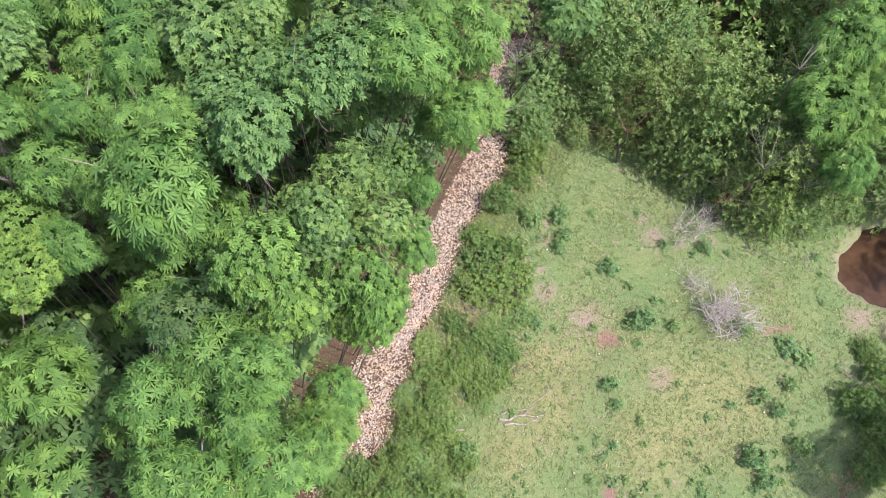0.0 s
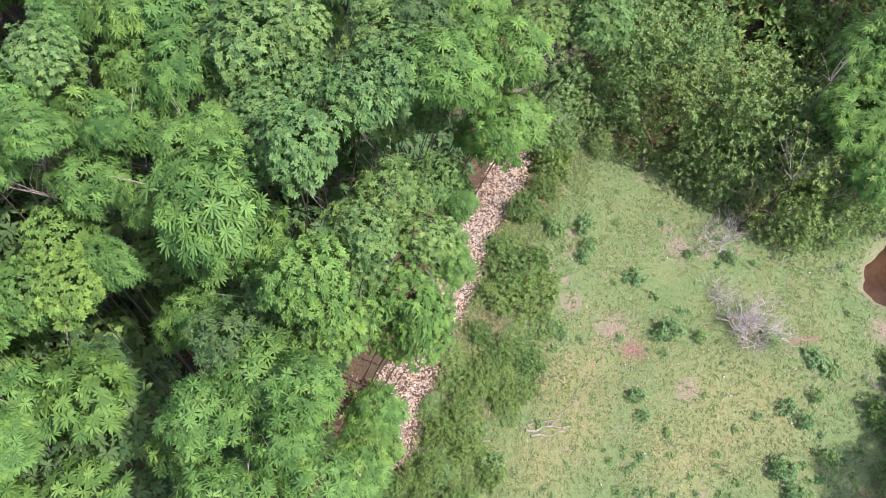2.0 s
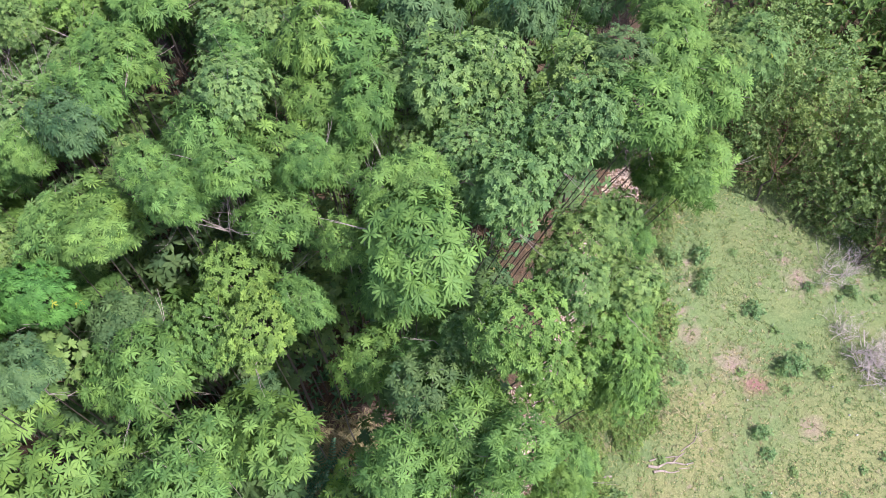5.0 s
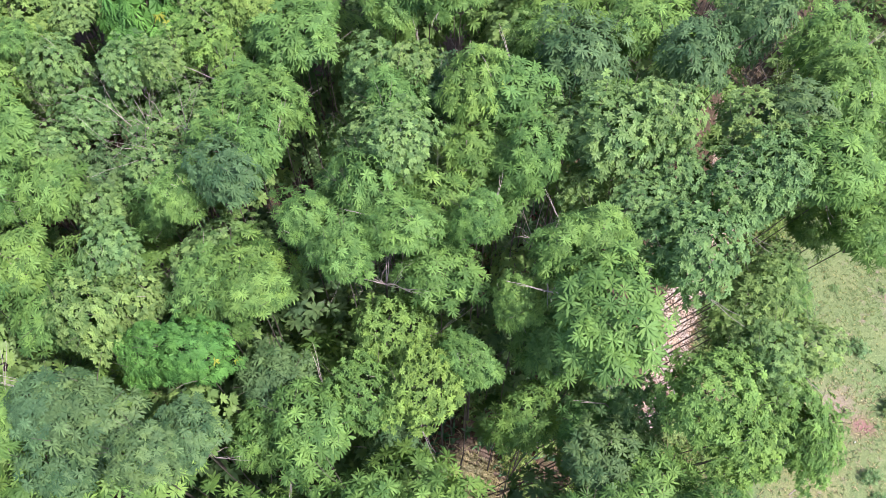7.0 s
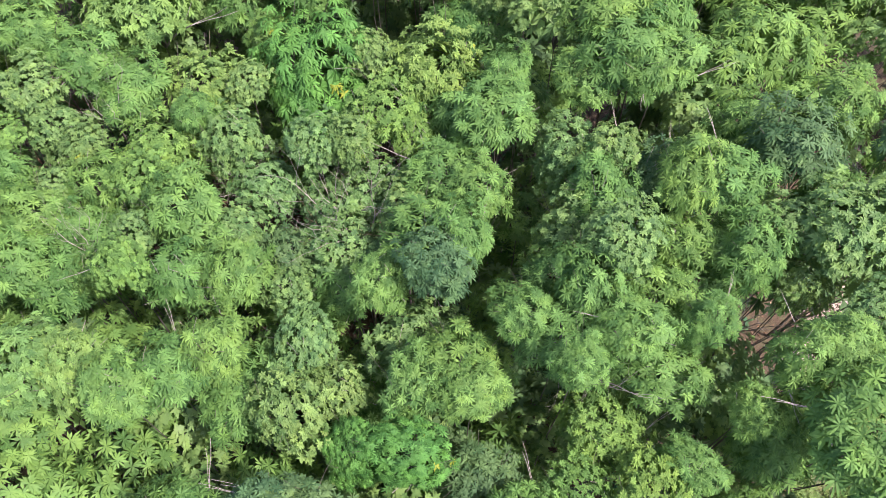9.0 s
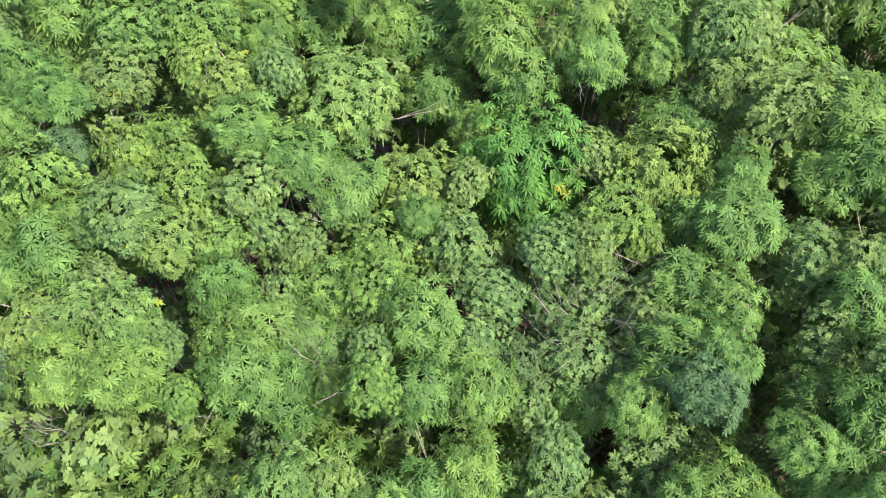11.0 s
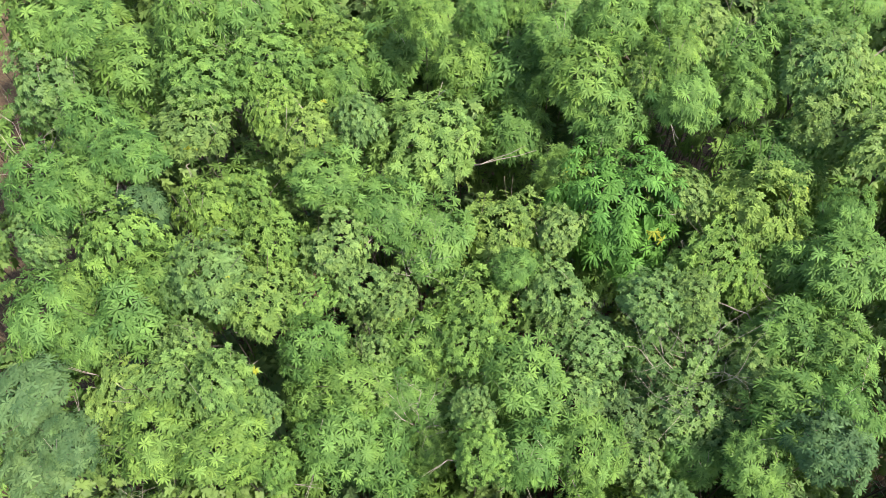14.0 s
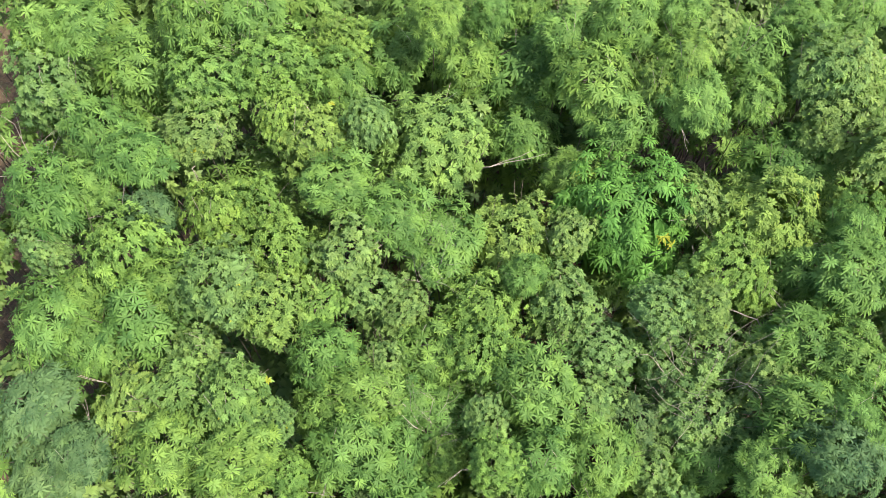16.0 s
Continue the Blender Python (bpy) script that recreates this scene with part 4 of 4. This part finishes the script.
SCRUB = [bush_mesh("foliage", 100 + k, LEAF_SCRUB, 0.42, 0.092, 5, 800, 2.2, None, 0.3) for k in range(4)]
HEDGE = [bush_mesh("foliage", 110 + k, LEAF_HEDGE, 0.40, 0.125, 6, 460, 0.85, None, 0.25) for k in range(4)]
LOW_HEDGE = [bush_mesh("foliage", 118 + k, LEAF_SCRUB if k else LEAF_HEDGE, 0.42, 0.2, 5, 150, 0.8, None, 0.3) for k in range(3)]
UNDER = [bush_mesh("foliage", 115 + k, LEAF_HEDGE, 0.4, 0.2, 5, 140, 1.1, None, 0.2) for k in range(3)]
TUFT = [bush_mesh("foliage", 125 + k, LEAF_WEED, 0.42, 0.4, 5, 24, 1.1, OBOVATE) for k in range(3)]
WEED = [bush_mesh("foliage", 120 + k, LEAF_WEED, 0.42, 0.23, 5, 75, 1.1, OBOVATE) for k in range(4)]
TANGLE = [stem_mesh(134 + k, (BROWN_TWIG, PALE_TWIG, BROWN_TWIG)[k], 20, 0.008) for k in range(3)]
STEMS = [stem_mesh(130 + k, BROWN_TWIG if k % 2 else PALE_TWIG) for k in range(4)]
GREEN_STEMS = stem_mesh(140, LEAF_HEDGE, 6, 0.02)
bush_rng = random.Random(17)


def bush(name, label, group, leaves, stems, x, y, radius, tall):
    root = new(name)
    root.location = (x, y, ground_z(x, y))
    tagged(root, label, "shrub", group)
    turn = bush_rng.uniform(0, 6.28)
    for part_name, meshes in (("foliage", leaves), ("stem", stems)):
        ob = new(part_name, bush_rng.choice(meshes))
        ob.parent, ob.rotation_euler = root, (0, 0, turn)
        ob.scale = (radius, radius * bush_rng.uniform(0.85, 1.15), max(0.6 * radius, tall / 2.4 if tall > 1.9 * radius else tall / 1.15))
    ob.scale = [s * (1.4 if leaves is SCRUB else 1.0) for s in ob.scale]
    return root


# the thicket beyond the meadow
for x, y, r, h in ((3.5, 18.8, 1.1, 2.2), (4.0, 18.0, 0.8, 1.6), (5.7, 18.9, 1.5, 4.8), (7.5, 18.9, 1.5, 4.6), (5.3, 18.1, 1.1, 2.8), (6.9, 17.4, 1.2, 3.9), (8.4, 16.9, 1.4, 4.8), (9.6, 17.6, 1.3, 4.2), (9.9, 15.9, 1.4, 4.8), (8.5, 15.9, 1.2, 4.2), (7.4, 16.2, 0.9, 2.4), (6.0, 17.1, 0.8, 1.9), (4.7, 17.0, 0.5, 1.0), (9.4, 14.8, 0.9, 2.4), (10.5, 14.3, 1.3, 4.2), (11.9, 14.6, 1.3, 4.0), (11.3, 16.2, 1.4, 4.6), (12.8, 15.9, 1.4, 4.4), (10.6, 13.7, 0.8, 1.9), (11.8, 13.8, 0.8, 1.8), (12.9, 14.3, 0.9, 2.2), (14.4, 14.9, 1.4, 3.4), (16.0, 14.4, 1.5, 3.2), (14.2, 16.8, 1.5, 4.4), (8.2, 15.1, 0.55, 1.1), (2.9, 17.2, 0.9, 2.0), (6.4, 20.8, 1.5, 4.5), (4.6, 20.6, 1.3, 3.8), (15.8, 17.0, 1.5, 4.2)):
    bush("thicket_shrub", "tangled olive green thicket shrub with brown stems", "thicket", SCRUB, TANGLE, x, y, r * 1.12, h * 0.52)

for x, y, r, h in ((8.4, 20.6, 1.4, 2.4), (10.2, 20.0, 1.2, 1.6), (11.8, 21.0, 1.5, 2.2), (13.4, 20.2, 1.4, 2.4), (9.4, 22.2, 1.6, 3.0), (12.6, 22.6, 1.7, 3.0), (15.0, 21.6, 1.6, 2.8), (7.2, 22.4, 1.6, 3.0), (5.2, 22.2, 1.5, 2.6), (11.0, 18.6, 1.1, 1.4), (12.4, 18.8, 1.2, 1.6), (13.4, 17.6, 1.2, 2.0), (16.6, 20.0, 1.6, 2.8), (10.8, 24.0, 1.8, 3.2), (14.4, 24.0, 1.8, 3.2), (8.0, 24.2, 1.8, 3.2)):
    bush("thicket_shrub", "shaded dark green shrub behind the thicket", "thicket", UNDER, STEMS, x, y, r, h)

# low growth between footpath and meadow
for x, y, r, h in ((3.4, 18.4, 0.8, 1.6), (2.95, 16.2, 0.7, 1.2), (1.95, 14.5, 0.6, 1.0), (1.25, 13.1, 0.65, 1.3), (1.6, 12.2, 0.85, 1.9), (2.05, 11.5, 0.85, 1.8), (1.15, 11.3, 0.75, 1.6), (2.2, 12.6, 0.55, 1.0), (0.35, 10.1, 0.6, 0.8), (1.1, 9.5, 0.8, 1.0), (1.9, 9.0, 0.75, 0.9), (0.3, 8.5, 0.8, 0.9), (1.1, 8.0, 0.75, 0.8), (-0.3, 7.7, 0.75, 1.1), (-0.85, 6.9, 0.75, 1.2), (-0.1, 6.5, 0.8, 1.0), (-1.2, 5.8, 0.75, 1.2), (0.6, 5.7, 0.6, 0.9), (-0.4, 5.0, 0.8, 1.1), (-1.5, 4.8, 0.7, 1.2), (-2.35, 5.35, 0.55, 0.8), (-2.9, 5.0, 0.5, 0.7), (0.3, 4.3, 0.8, 0.9), (-0.9, 4.0, 0.8, 1.1), (3.1, 17.2, 0.7, 1.4), (2.6, 15.3, 0.5, 0.9), (0.6, 9.1, 0.6, 0.8), (1.7, 8.3, 0.55, 0.6)):
    bush("path_shrub", "low dense green shrub beside the footpath", "path shrubs", HEDGE, STEMS, x, y, r * (1.0 if y > 10.5 else 0.72), h * (1.0 if y > 10.5 else 0.72))

for x, y, r, h in ((-2.6, 5.5, 0.5, 0.6), (-2.2, 5.1, 0.5, 0.7), (-3.1, 5.0, 0.55, 0.7), (-2.8, 4.5, 0.6, 0.8), (-3.3, 4.3, 0.6, 0.8), (-2.0, 4.5, 0.6, 0.8), (-1.7, 5.6, 0.45, 0.6)):
    bush("path_shrub", "low dense green shrub closing the footpath", "path shrubs", HEDGE, STEMS, x, y, r, h)
low_rng = random.Random(37)
for k in range(64):
    y = low_rng.uniform(3.9, 10.6)
    x = path_x(y) + path_half(y) + low_rng.uniform(0.25, 2.9)
    r = low_rng.uniform(0.3, 0.55)
    bush("path_shrub", "small low green shrub beside the footpath", "path shrubs", LOW_HEDGE, STEMS, x, y, r, r * low_rng.uniform(0.5, 0.9))

# bushes at the pond side of the meadow
for x, y, r, h in ((12.6, 7.5, 0.95, 1.6), (13.4, 8.3, 0.9, 1.5), (13.0, 6.6, 0.9, 1.3), (13.9, 7.2, 1.0, 1.8), (13.2, 9.2, 0.6, 0.9), (12.5, 5.5, 0.9, 1.2), (13.6, 5.6, 1.0, 1.4), (14.6, 8.6, 1.0, 1.4)):
    bush("meadow_shrub", "rounded green shrub standing in the meadow grass", "meadow shrubs", HEDGE, STEMS, x, y, r * 0.72, h * 0.7)

# broad-leaved weeds in the meadow
for x, y, r, h in ((2.93, 13.83, 0.42, 0.6), (3.88, 13.94, 0.34, 0.6), (4.02, 13.2, 0.3, 0.5), (3.81, 12.79, 0.28, 0.45), (5.42, 12.08, 0.36, 0.8), (5.02, 14.11, 0.15, 0.3), (6.53, 14.05, 0.14, 0.3), (8.63, 12.75, 0.26, 0.45), (6.35, 10.22, 0.42, 0.7), (6.0, 10.1, 0.26, 0.4), (7.31, 10.03, 0.24, 0.4), (2.95, 10.12, 0.26, 0.55), (5.11, 8.1, 0.28, 0.5), (5.23, 7.48, 0.24, 0.3), (5.95, 6.96, 0.17, 0.4), (9.26, 5.86, 0.44, 0.7), (9.63, 7.74, 0.34, 0.5), (10.63, 8.1, 0.26, 0.45), (10.16, 7.31, 0.28, 0.45), (9.45, 9.9, 0.3, 0.5), (10.81, 9.25, 0.4, 0.28), (11.27, 8.9, 0.34, 0.25), (10.65, 6.2, 0.36, 0.6), (9.49, 5.2, 0.34, 0.5), (0.68, 6.02, 0.4, 0.6), (7.25, 12.9, 0.16, 0.3)):
    bush("weed", "leafy green weed growing in the meadow", "meadow weeds", WEED, [GREEN_STEMS], x, y, r, h)

# low dark tufts in the near grass
tuft_rng = random.Random(23)
for k in range(110):
    x, y = tuft_rng.uniform(1.2, 12.5), tuft_rng.uniform(3.4, 6.6) if k < 70 else tuft_rng.uniform(6.6, 14.5)
    if x > path_x(y) + 3.0 and pond_depth(x, y) < 0.05 and not (k > 69 and y > 13.5):
        r = tuft_rng.uniform(0.07, 0.17)
        bush("weed", "small dark green weed tuft in short grass", "weed tufts", TUFT, [GREEN_STEMS], x, y, r, r * 1.2)

# undergrowth in the plantation
under_rng = random.Random(29)
for k in range(60):
    y = under_rng.uniform(3.4, 19.5)
    x = under_rng.uniform(-25.0, path_x(y) - 0.8)
    if in_glade(x, y):
        continue
    r = under_rng.uniform(0.4, 0.85)
    bush("undergrowth_shrub", "shaded low shrub under the plantation trees", "undergrowth", UNDER, STEMS, x, y, r, r * under_rng.uniform(0.8, 1.5))


# ---------------------------------------------------------------- fern-leaved saplings
def frond_mesh(seed):
    rng, b = random.Random(seed), Build()
    for k in range(9):
        a = 6.283 * k / 9 + rng.uniform(-0.3, 0.3)
        out = Vector((math.cos(a), math.sin(a), 0))
        for s in range(11):
            d = 0.12 + 0.075 * s
            p = out * d + UP * (0.9 + 0.5 * d - 0.55 * d * d)
            for sign in (-1, 1):
                side = Vector((-out.y, out.x, 0)) * sign
                b.strip(p, (side + out * 0.45).normalized(), out, 0.17 * (1.15 - s / 13), 0.05, 0.25, OVAL)
        b.tube(UP * 0.85, out * 0.9 + UP * 0.92, 0.008, 0.004, 3)
    b.tube(Vector((0, 0, -0.05)), UP * 0.9, 0.022, 0.014, 5)
    return b.mesh("fern_sapling", LEAF_FERN)


FRONDS = [frond_mesh(150 + k) for k in range(2)]
for x, y, s in ((-7.7, 5.7, 1.1), (-7.0, 5.4, 1.0), (-8.3, 5.2, 1.0), (-7.4, 6.3, 1.1), (-8.0, 6.4, 0.9), (-6.6, 6.0, 0.9), (-8.6, 5.9, 1.0), (-7.9, 4.7, 0.9)):
    ob = new("fern_sapling", FRONDS[int(s * 10) % 2])
    ob.location, ob.scale, ob.rotation_euler = (x, y, ground_z(x, y)), (s, s, s * 1.5), (0, 0, x * 3)
    tagged(ob, "sapling with bluish fern-like fronds in a shaded gap", "sapling", "fern saplings")


# ---------------------------------------------------------------- dead wood
def dead_bush(name, label, material, x, y, radius, tall, count, thick, seed, forks=3):
    rng, b = random.Random(seed), Build()
    for k in range(count):
        a = rng.uniform(0, 6.283)
        way = Vector((math.cos(a), math.sin(a), rng.uniform(0.35, 1.1) * tall / radius)).normalized()
        low = k % 3 == 0
        limb(b, rng, (rng.uniform(-0.5, 0.5) * radius, rng.uniform(-0.5, 0.5) * radius, -0.03 if low else rng.uniform(0.05, 0.5) * tall), way, radius * rng.uniform(0.3, 0.62), thick * (1.0 if low else 0.5), 2, 0.95, forks, 3)
    ob = new(name, b.mesh(name, material))
    ob.location = (x, y, ground_z(x, y))
    return tagged(ob, label, "dead shrub", "dead shrubs")


dead_bush("dead_shrub", "leafless grey dead shrub lying in the grass", GREY_TWIG, 8.95, 10.35, 1.12, 1.0, 92, 0.026, 201)
dead_bush("dead_shrub", "low tangle of grey dead twigs in the grass", GREY_TWIG, 8.05, 11.5, 0.75, 0.5, 44, 0.012, 202)
dead_bush("dead_shrub", "grey dead twigs at the foot of the thicket", GREY_TWIG, 8.2, 13.5, 1.0, 0.9, 60, 0.014, 203)
dead_bush("dead_shrub", "grey dead twigs hanging from the thicket edge", GREY_TWIG, 8.95, 13.9, 0.5, 2.0, 5, 0.018, 204)
dead_bush("dead_shrub", "pale bare shrub with crooked branches beside the meadow", PALE_TWIG, 12.6, 8.3, 0.9, 1.7, 8, 0.028, 205)
dead_bush("dead_shrub", "bare brown brush lying on dry ground", BROWN_TWIG, 11.4, 4.7, 1.1, 0.5, 9, 0.022, 206)
dead_bush("dead_shrub", "bare pale brush lying on dry ground", PALE_TWIG, 12.8, 4.6, 0.9, 0.5, 7, 0.018, 207)
dead_bush("dead_shrub", "dry straw-coloured brush by the thicket", PALE_TWIG, 10.3, 12.4, 0.7, 0.9, 9, 0.014, 208)
dead_bush("dead_shrub", "dry straw-coloured brush near the pond", PALE_TWIG, 11.8, 12.3, 0.6, 0.9, 8, 0.014, 209)
dead_bush("dead_shrub", "dry brown twigs in short grass", BROWN_TWIG, 7.5, 5.9, 0.45, 0.3, 6, 0.012, 210)
dead_bush("dead_shrub", "dry brown twigs on bare earth", BROWN_TWIG, 6.85, 8.35, 0.4, 0.3, 5, 0.012, 211)
dead_bush("dead_shrub", "heap of brown twigs beside the footpath", BROWN_TWIG, -1.9, 6.1, 0.6, 0.35, 8, 0.014, 212)
dead_bush("dead_shrub", "straw-coloured dead brush between low shrubs", PALE_TWIG, 1.3, 10.5, 0.7, 0.9, 9, 0.014, 213)


def bare_top(label, material, x, y, top, radius, thick, seed, lean=(0, 0)):
    """A leafless tree whose pale twigs show among the crowns."""
    root = tagged(new("bare_tree"), label, "dead tree", "bare trees")
    root.location = (x, y, 0)
    stem = new("trunk", TRUNKS[seed % 5])
    stem.scale, stem.parent = (0.9, 0.9, top - radius * 1.6), root
    rng = random.Random(seed)
    for k in range(7):
        b = Build()
        a = 6.283 * k / 7 + rng.uniform(-0.5, 0.5)
        way = Vector((math.cos(a) * 0.7 + lean[0], math.sin(a) * 0.7 + lean[1], 1.0)).normalized()
        limb(b, rng, (0, 0, -radius * 0.1), way, radius * rng.uniform(1.2, 1.8), thick * 0.6, 2, 0.55, 2, 3)
        arm = new("limb", b.mesh("limb", material))
        arm.location, arm.parent = (0, 0, top - radius * 1.6), root


bare_top("leafless tree with pale bare twigs among green crowns", PALE_TWIG, -18.98, 15.51, 11.25, 0.75, 0.022, 300)
bare_top("leafless tree with brown bare twigs between the crowns", BROWN_TWIG, -19.14, 14.90, 10.75, 0.60, 0.022, 301)
bare_top("leafless tree with pale bare twigs among green crowns", PALE_TWIG, -25.70, 15.80, 12.25, 0.70, 0.022, 302)
bare_top("leafless tree with pale bare twigs among green crowns", PALE_TWIG, -12.61, 11.46, 12.25, 0.80, 0.022, 303)
bare_top("leafless tree with brown bare twigs between the crowns", BROWN_TWIG, -11.76, 10.69, 12.45, 0.45, 0.018, 304)
bare_top("leafless tree with pale bare twigs among green crowns", PALE_TWIG, -21.29, 17.70, 13.05, 0.40, 0.018, 305)
bare_top("leafless tree with pale bare twigs among green crowns", PALE_TWIG, -11.37, 19.46, 12.25, 0.70, 0.022, 306)
bare_top("leafless tree with brown bare twigs between the crowns", BROWN_TWIG, -25.66, 11.40, 10.25, 0.60, 0.022, 307)
bare_top("leafless tree with pale bare twigs among green crowns", PALE_TWIG, -17.81, 13.53, 12.45, 0.50, 0.018, 308)
bare_top("leafless tree with pale bare twigs among green crowns", PALE_TWIG, -18.06, 14.12, 12.55, 0.35, 0.018, 309)
bare_top("leafless tree with brown bare twigs between the crowns", BROWN_TWIG, -20.35, 13.91, 9.75, 0.50, 0.018, 310)
bare_top("leafless tree with pale bare twigs among green crowns", PALE_TWIG, -17.71, 10.66, 12.25, 0.50, 0.018, 311)
bare_top("leafless tree with pale bare twigs among green crowns", PALE_TWIG, -14.99, 12.61, 11.75, 0.50, 0.018, 312)
bare_top("leafless tree with pale bare twigs among green crowns", PALE_TWIG, -15.20, 12.26, 11.75, 0.40, 0.018, 313)
bare_top("leafless tree with pale bare twigs among green crowns", PALE_TWIG, -22.12, 9.35, 11.25, 0.60, 0.022, 314)
bare_top("leafless tree with brown bare twigs between the crowns", BROWN_TWIG, -24.06, 15.74, 11.75, 0.50, 0.018, 315)
bare_top("leafless tree with pale bare twigs among green crowns", PALE_TWIG, -8.30, 8.54, 12.85, 0.60, 0.022, 316)
bare_top("leafless tree with pale bare twigs among green crowns", PALE_TWIG, -13.15, 11.78, 12.45, 0.80, 0.022, 317)
bare_top("leafless tree with brown bare twigs between the crowns", BROWN_TWIG, -13.01, 11.34, 11.75, 0.50, 0.018, 318)
bare_top("leafless tree with pale bare twigs among green crowns", PALE_TWIG, -8.73, 10.21, 12.45, 0.45, 0.018, 319)
bare_top("leafless tree with pale bare twigs among green crowns", PALE_TWIG, -5.64, 9.87, 12.05, 0.50, 0.018, 320)
bare_top("leafless tree with brown bare twigs between the crowns", BROWN_TWIG, -15.10, 12.32, 11.25, 0.50, 0.018, 321)
bare_top("leafless tree with brown bare twigs between the crowns", BROWN_TWIG, -12.05, 6.29, 10.25, 0.50, 0.018, 322)
bare_top("leafless tree with pale bare twigs among green crowns", PALE_TWIG, -4.52, 13.74, 10.25, 0.50, 0.018, 323)
bare_top("leafless tree with pale bare twigs among green crowns", PALE_TWIG, 2.38, 18.15, 4.25, 0.80, 0.022, 324)
bare_top("leafless tree with pale bare twigs among green crowns", PALE_TWIG, -8.95, 10.13, 10.75, 0.50, 0.018, 325)
bare_top("leafless tree with pale bare twigs among green crowns", PALE_TWIG, -4.11, 10.56, 11.25, 0.60, 0.022, 326)
bare_top("leafless tree with pale bare twigs among green crowns", PALE_TWIG, -0.97, 14.20, 10.75, 0.70, 0.022, 327)
bare_top("leafless tree with pale bare twigs among green crowns", PALE_TWIG, -7.25, 10.35, 10.75, 0.50, 0.018, 328)
bare_top("leafless tree with brown bare twigs between the crowns", BROWN_TWIG, -6.63, 9.28, 10.25, 0.40, 0.018, 329)
bare_top("leafless tree with pale bare twigs among green crowns", PALE_TWIG, -8.77, 10.06, 10.75, 0.80, 0.022, 330)
bare_top("leafless tree with pale bare twigs among green crowns", PALE_TWIG, 10.14, 15.60, 6.75, 0.50, 0.018, 331)
bare_top("leafless tree with pale bare twigs among green crowns", PALE_TWIG, 9.70, 13.90, 4.45, 0.70, 0.022, 332)
bare_top("leafless tree with pale bare twigs among green crowns", PALE_TWIG, 11.23, 13.91, 3.45, 0.80, 0.022, 333)
bare_top("leafless tree with brown bare twigs between the crowns", BROWN_TWIG, 5.99, 16.09, 3.25, 0.80, 0.022, 334)
bare_top("leafless tree with brown bare twigs between the crowns", BROWN_TWIG, 9.05, 13.78, 2.65, 0.70, 0.022, 335)
bare_top("leafless tree with pale bare twigs among green crowns", PALE_TWIG, 11.35, 14.47, 3.85, 0.80, 0.022, 336)
bare_top("leafless tree with brown bare twigs between the crowns", BROWN_TWIG, 7.94, 16.89, 3.65, 0.70, 0.022, 337)


# ---------------------------------------------------------------- logs and scraps in the meadow
def log(x, y, length, radius, heading, seed, crooked=0.08):
    rng, b = random.Random(seed), Build()
    d = Vector((math.cos(heading), math.sin(heading), 0))
    side = Vector((-d.y, d.x, 0))
    p = Vector((0, 0, radius * 0.8))
    for k in range(5):
        q = d * (length * (k + 1) / 5) + side * rng.uniform(-crooked, crooked) + UP * radius * 0.8
        b.tube(p, q, radius * (1 - 0.12 * k), radius * (1 - 0.12 * (k + 1)), 7)
        p = q
    if crooked > 0.06:
        b.tube(d * length * 0.5 + UP * radius, d * length * 0.8 + side * length * 0.22 + UP * radius * 0.8, radius * 0.5, radius * 0.2, 5)
    ob = new("log", b.mesh("log", OLD_WOOD, True))
    ob.location = (x, y, ground_z(x, y))
    return tagged(ob, "weathered fallen log lying in the dry grass", "log", "fallen logs")


log(1.7, 7.05, 1.35, 0.045, 0.10, 1)
log(1.85, 6.88, 0.75, 0.042, 0.05, 2, 0.03)
log(2.5, 7.3, 1.5, 0.016, 0.62, 3)
log(2.6, 7.0, 1.4, 0.014, 0.25, 4)
log(1.75, 7.2, 1.0, 0.03, 0.22, 6, 0.04)
log(2.7, 7.5, 1.3, 0.02, 0.75, 7)
log(0.2, 6.66, 0.42, 0.06, 0.12, 5, 0.01)


def plastic_material():
    m, nt, bsdf, out = shader("white_scrap")
    tc = nt.nodes.new("ShaderNodeTexCoord")
    link(nt, ramp(nt, noise_tex(nt, 20, 3, 0.6, tc.outputs["Object"]), [(0.3, (0.62, 0.60, 0.54)), (0.7, (0.82, 0.81, 0.76))]), bsdf.inputs["Base Color"])
    bsdf.inputs["Roughness"].default_value = 0.5
    return m


SCRAP = plastic_material()
scrap_rng = random.Random(31)
for k in range(20):
    x, y = scrap_rng.uniform(2.2, 12.0), scrap_rng.uniform(4.5, 15.0)
    if x < path_x(y) + 2.8 or (y > 14 and x > 7):
        continue
    b, size = Build(), scrap_rng.uniform(0.018, 0.04)
    ring = [Vector((math.cos(a) * size * scrap_rng.uniform(0.5, 1.2), math.sin(a) * size * scrap_rng.uniform(0.5, 1.2), 0.05 + scrap_rng.uniform(0, 0.02))) for a in (0, 1.2, 2.5, 3.8, 5.1)]
    b.v = [Vector((0, 0, 0.09))] + ring + [Vector((p.x * 0.8, p.y * 0.8, -0.01)) for p in ring]
    b.f = [(0, 1 + i, 1 + (i + 1) % 5) for i in range(5)] + [(1 + i, 6 + i, 6 + (i + 1) % 5, 1 + (i + 1) % 5) for i in range(5)]
    ob = new("stone", b.mesh("stone", SCRAP))
    ob.location = (x, y, ground_z(x, y))
    tagged(ob, "small pale stone lying in the short grass", "stone", "pale stones")
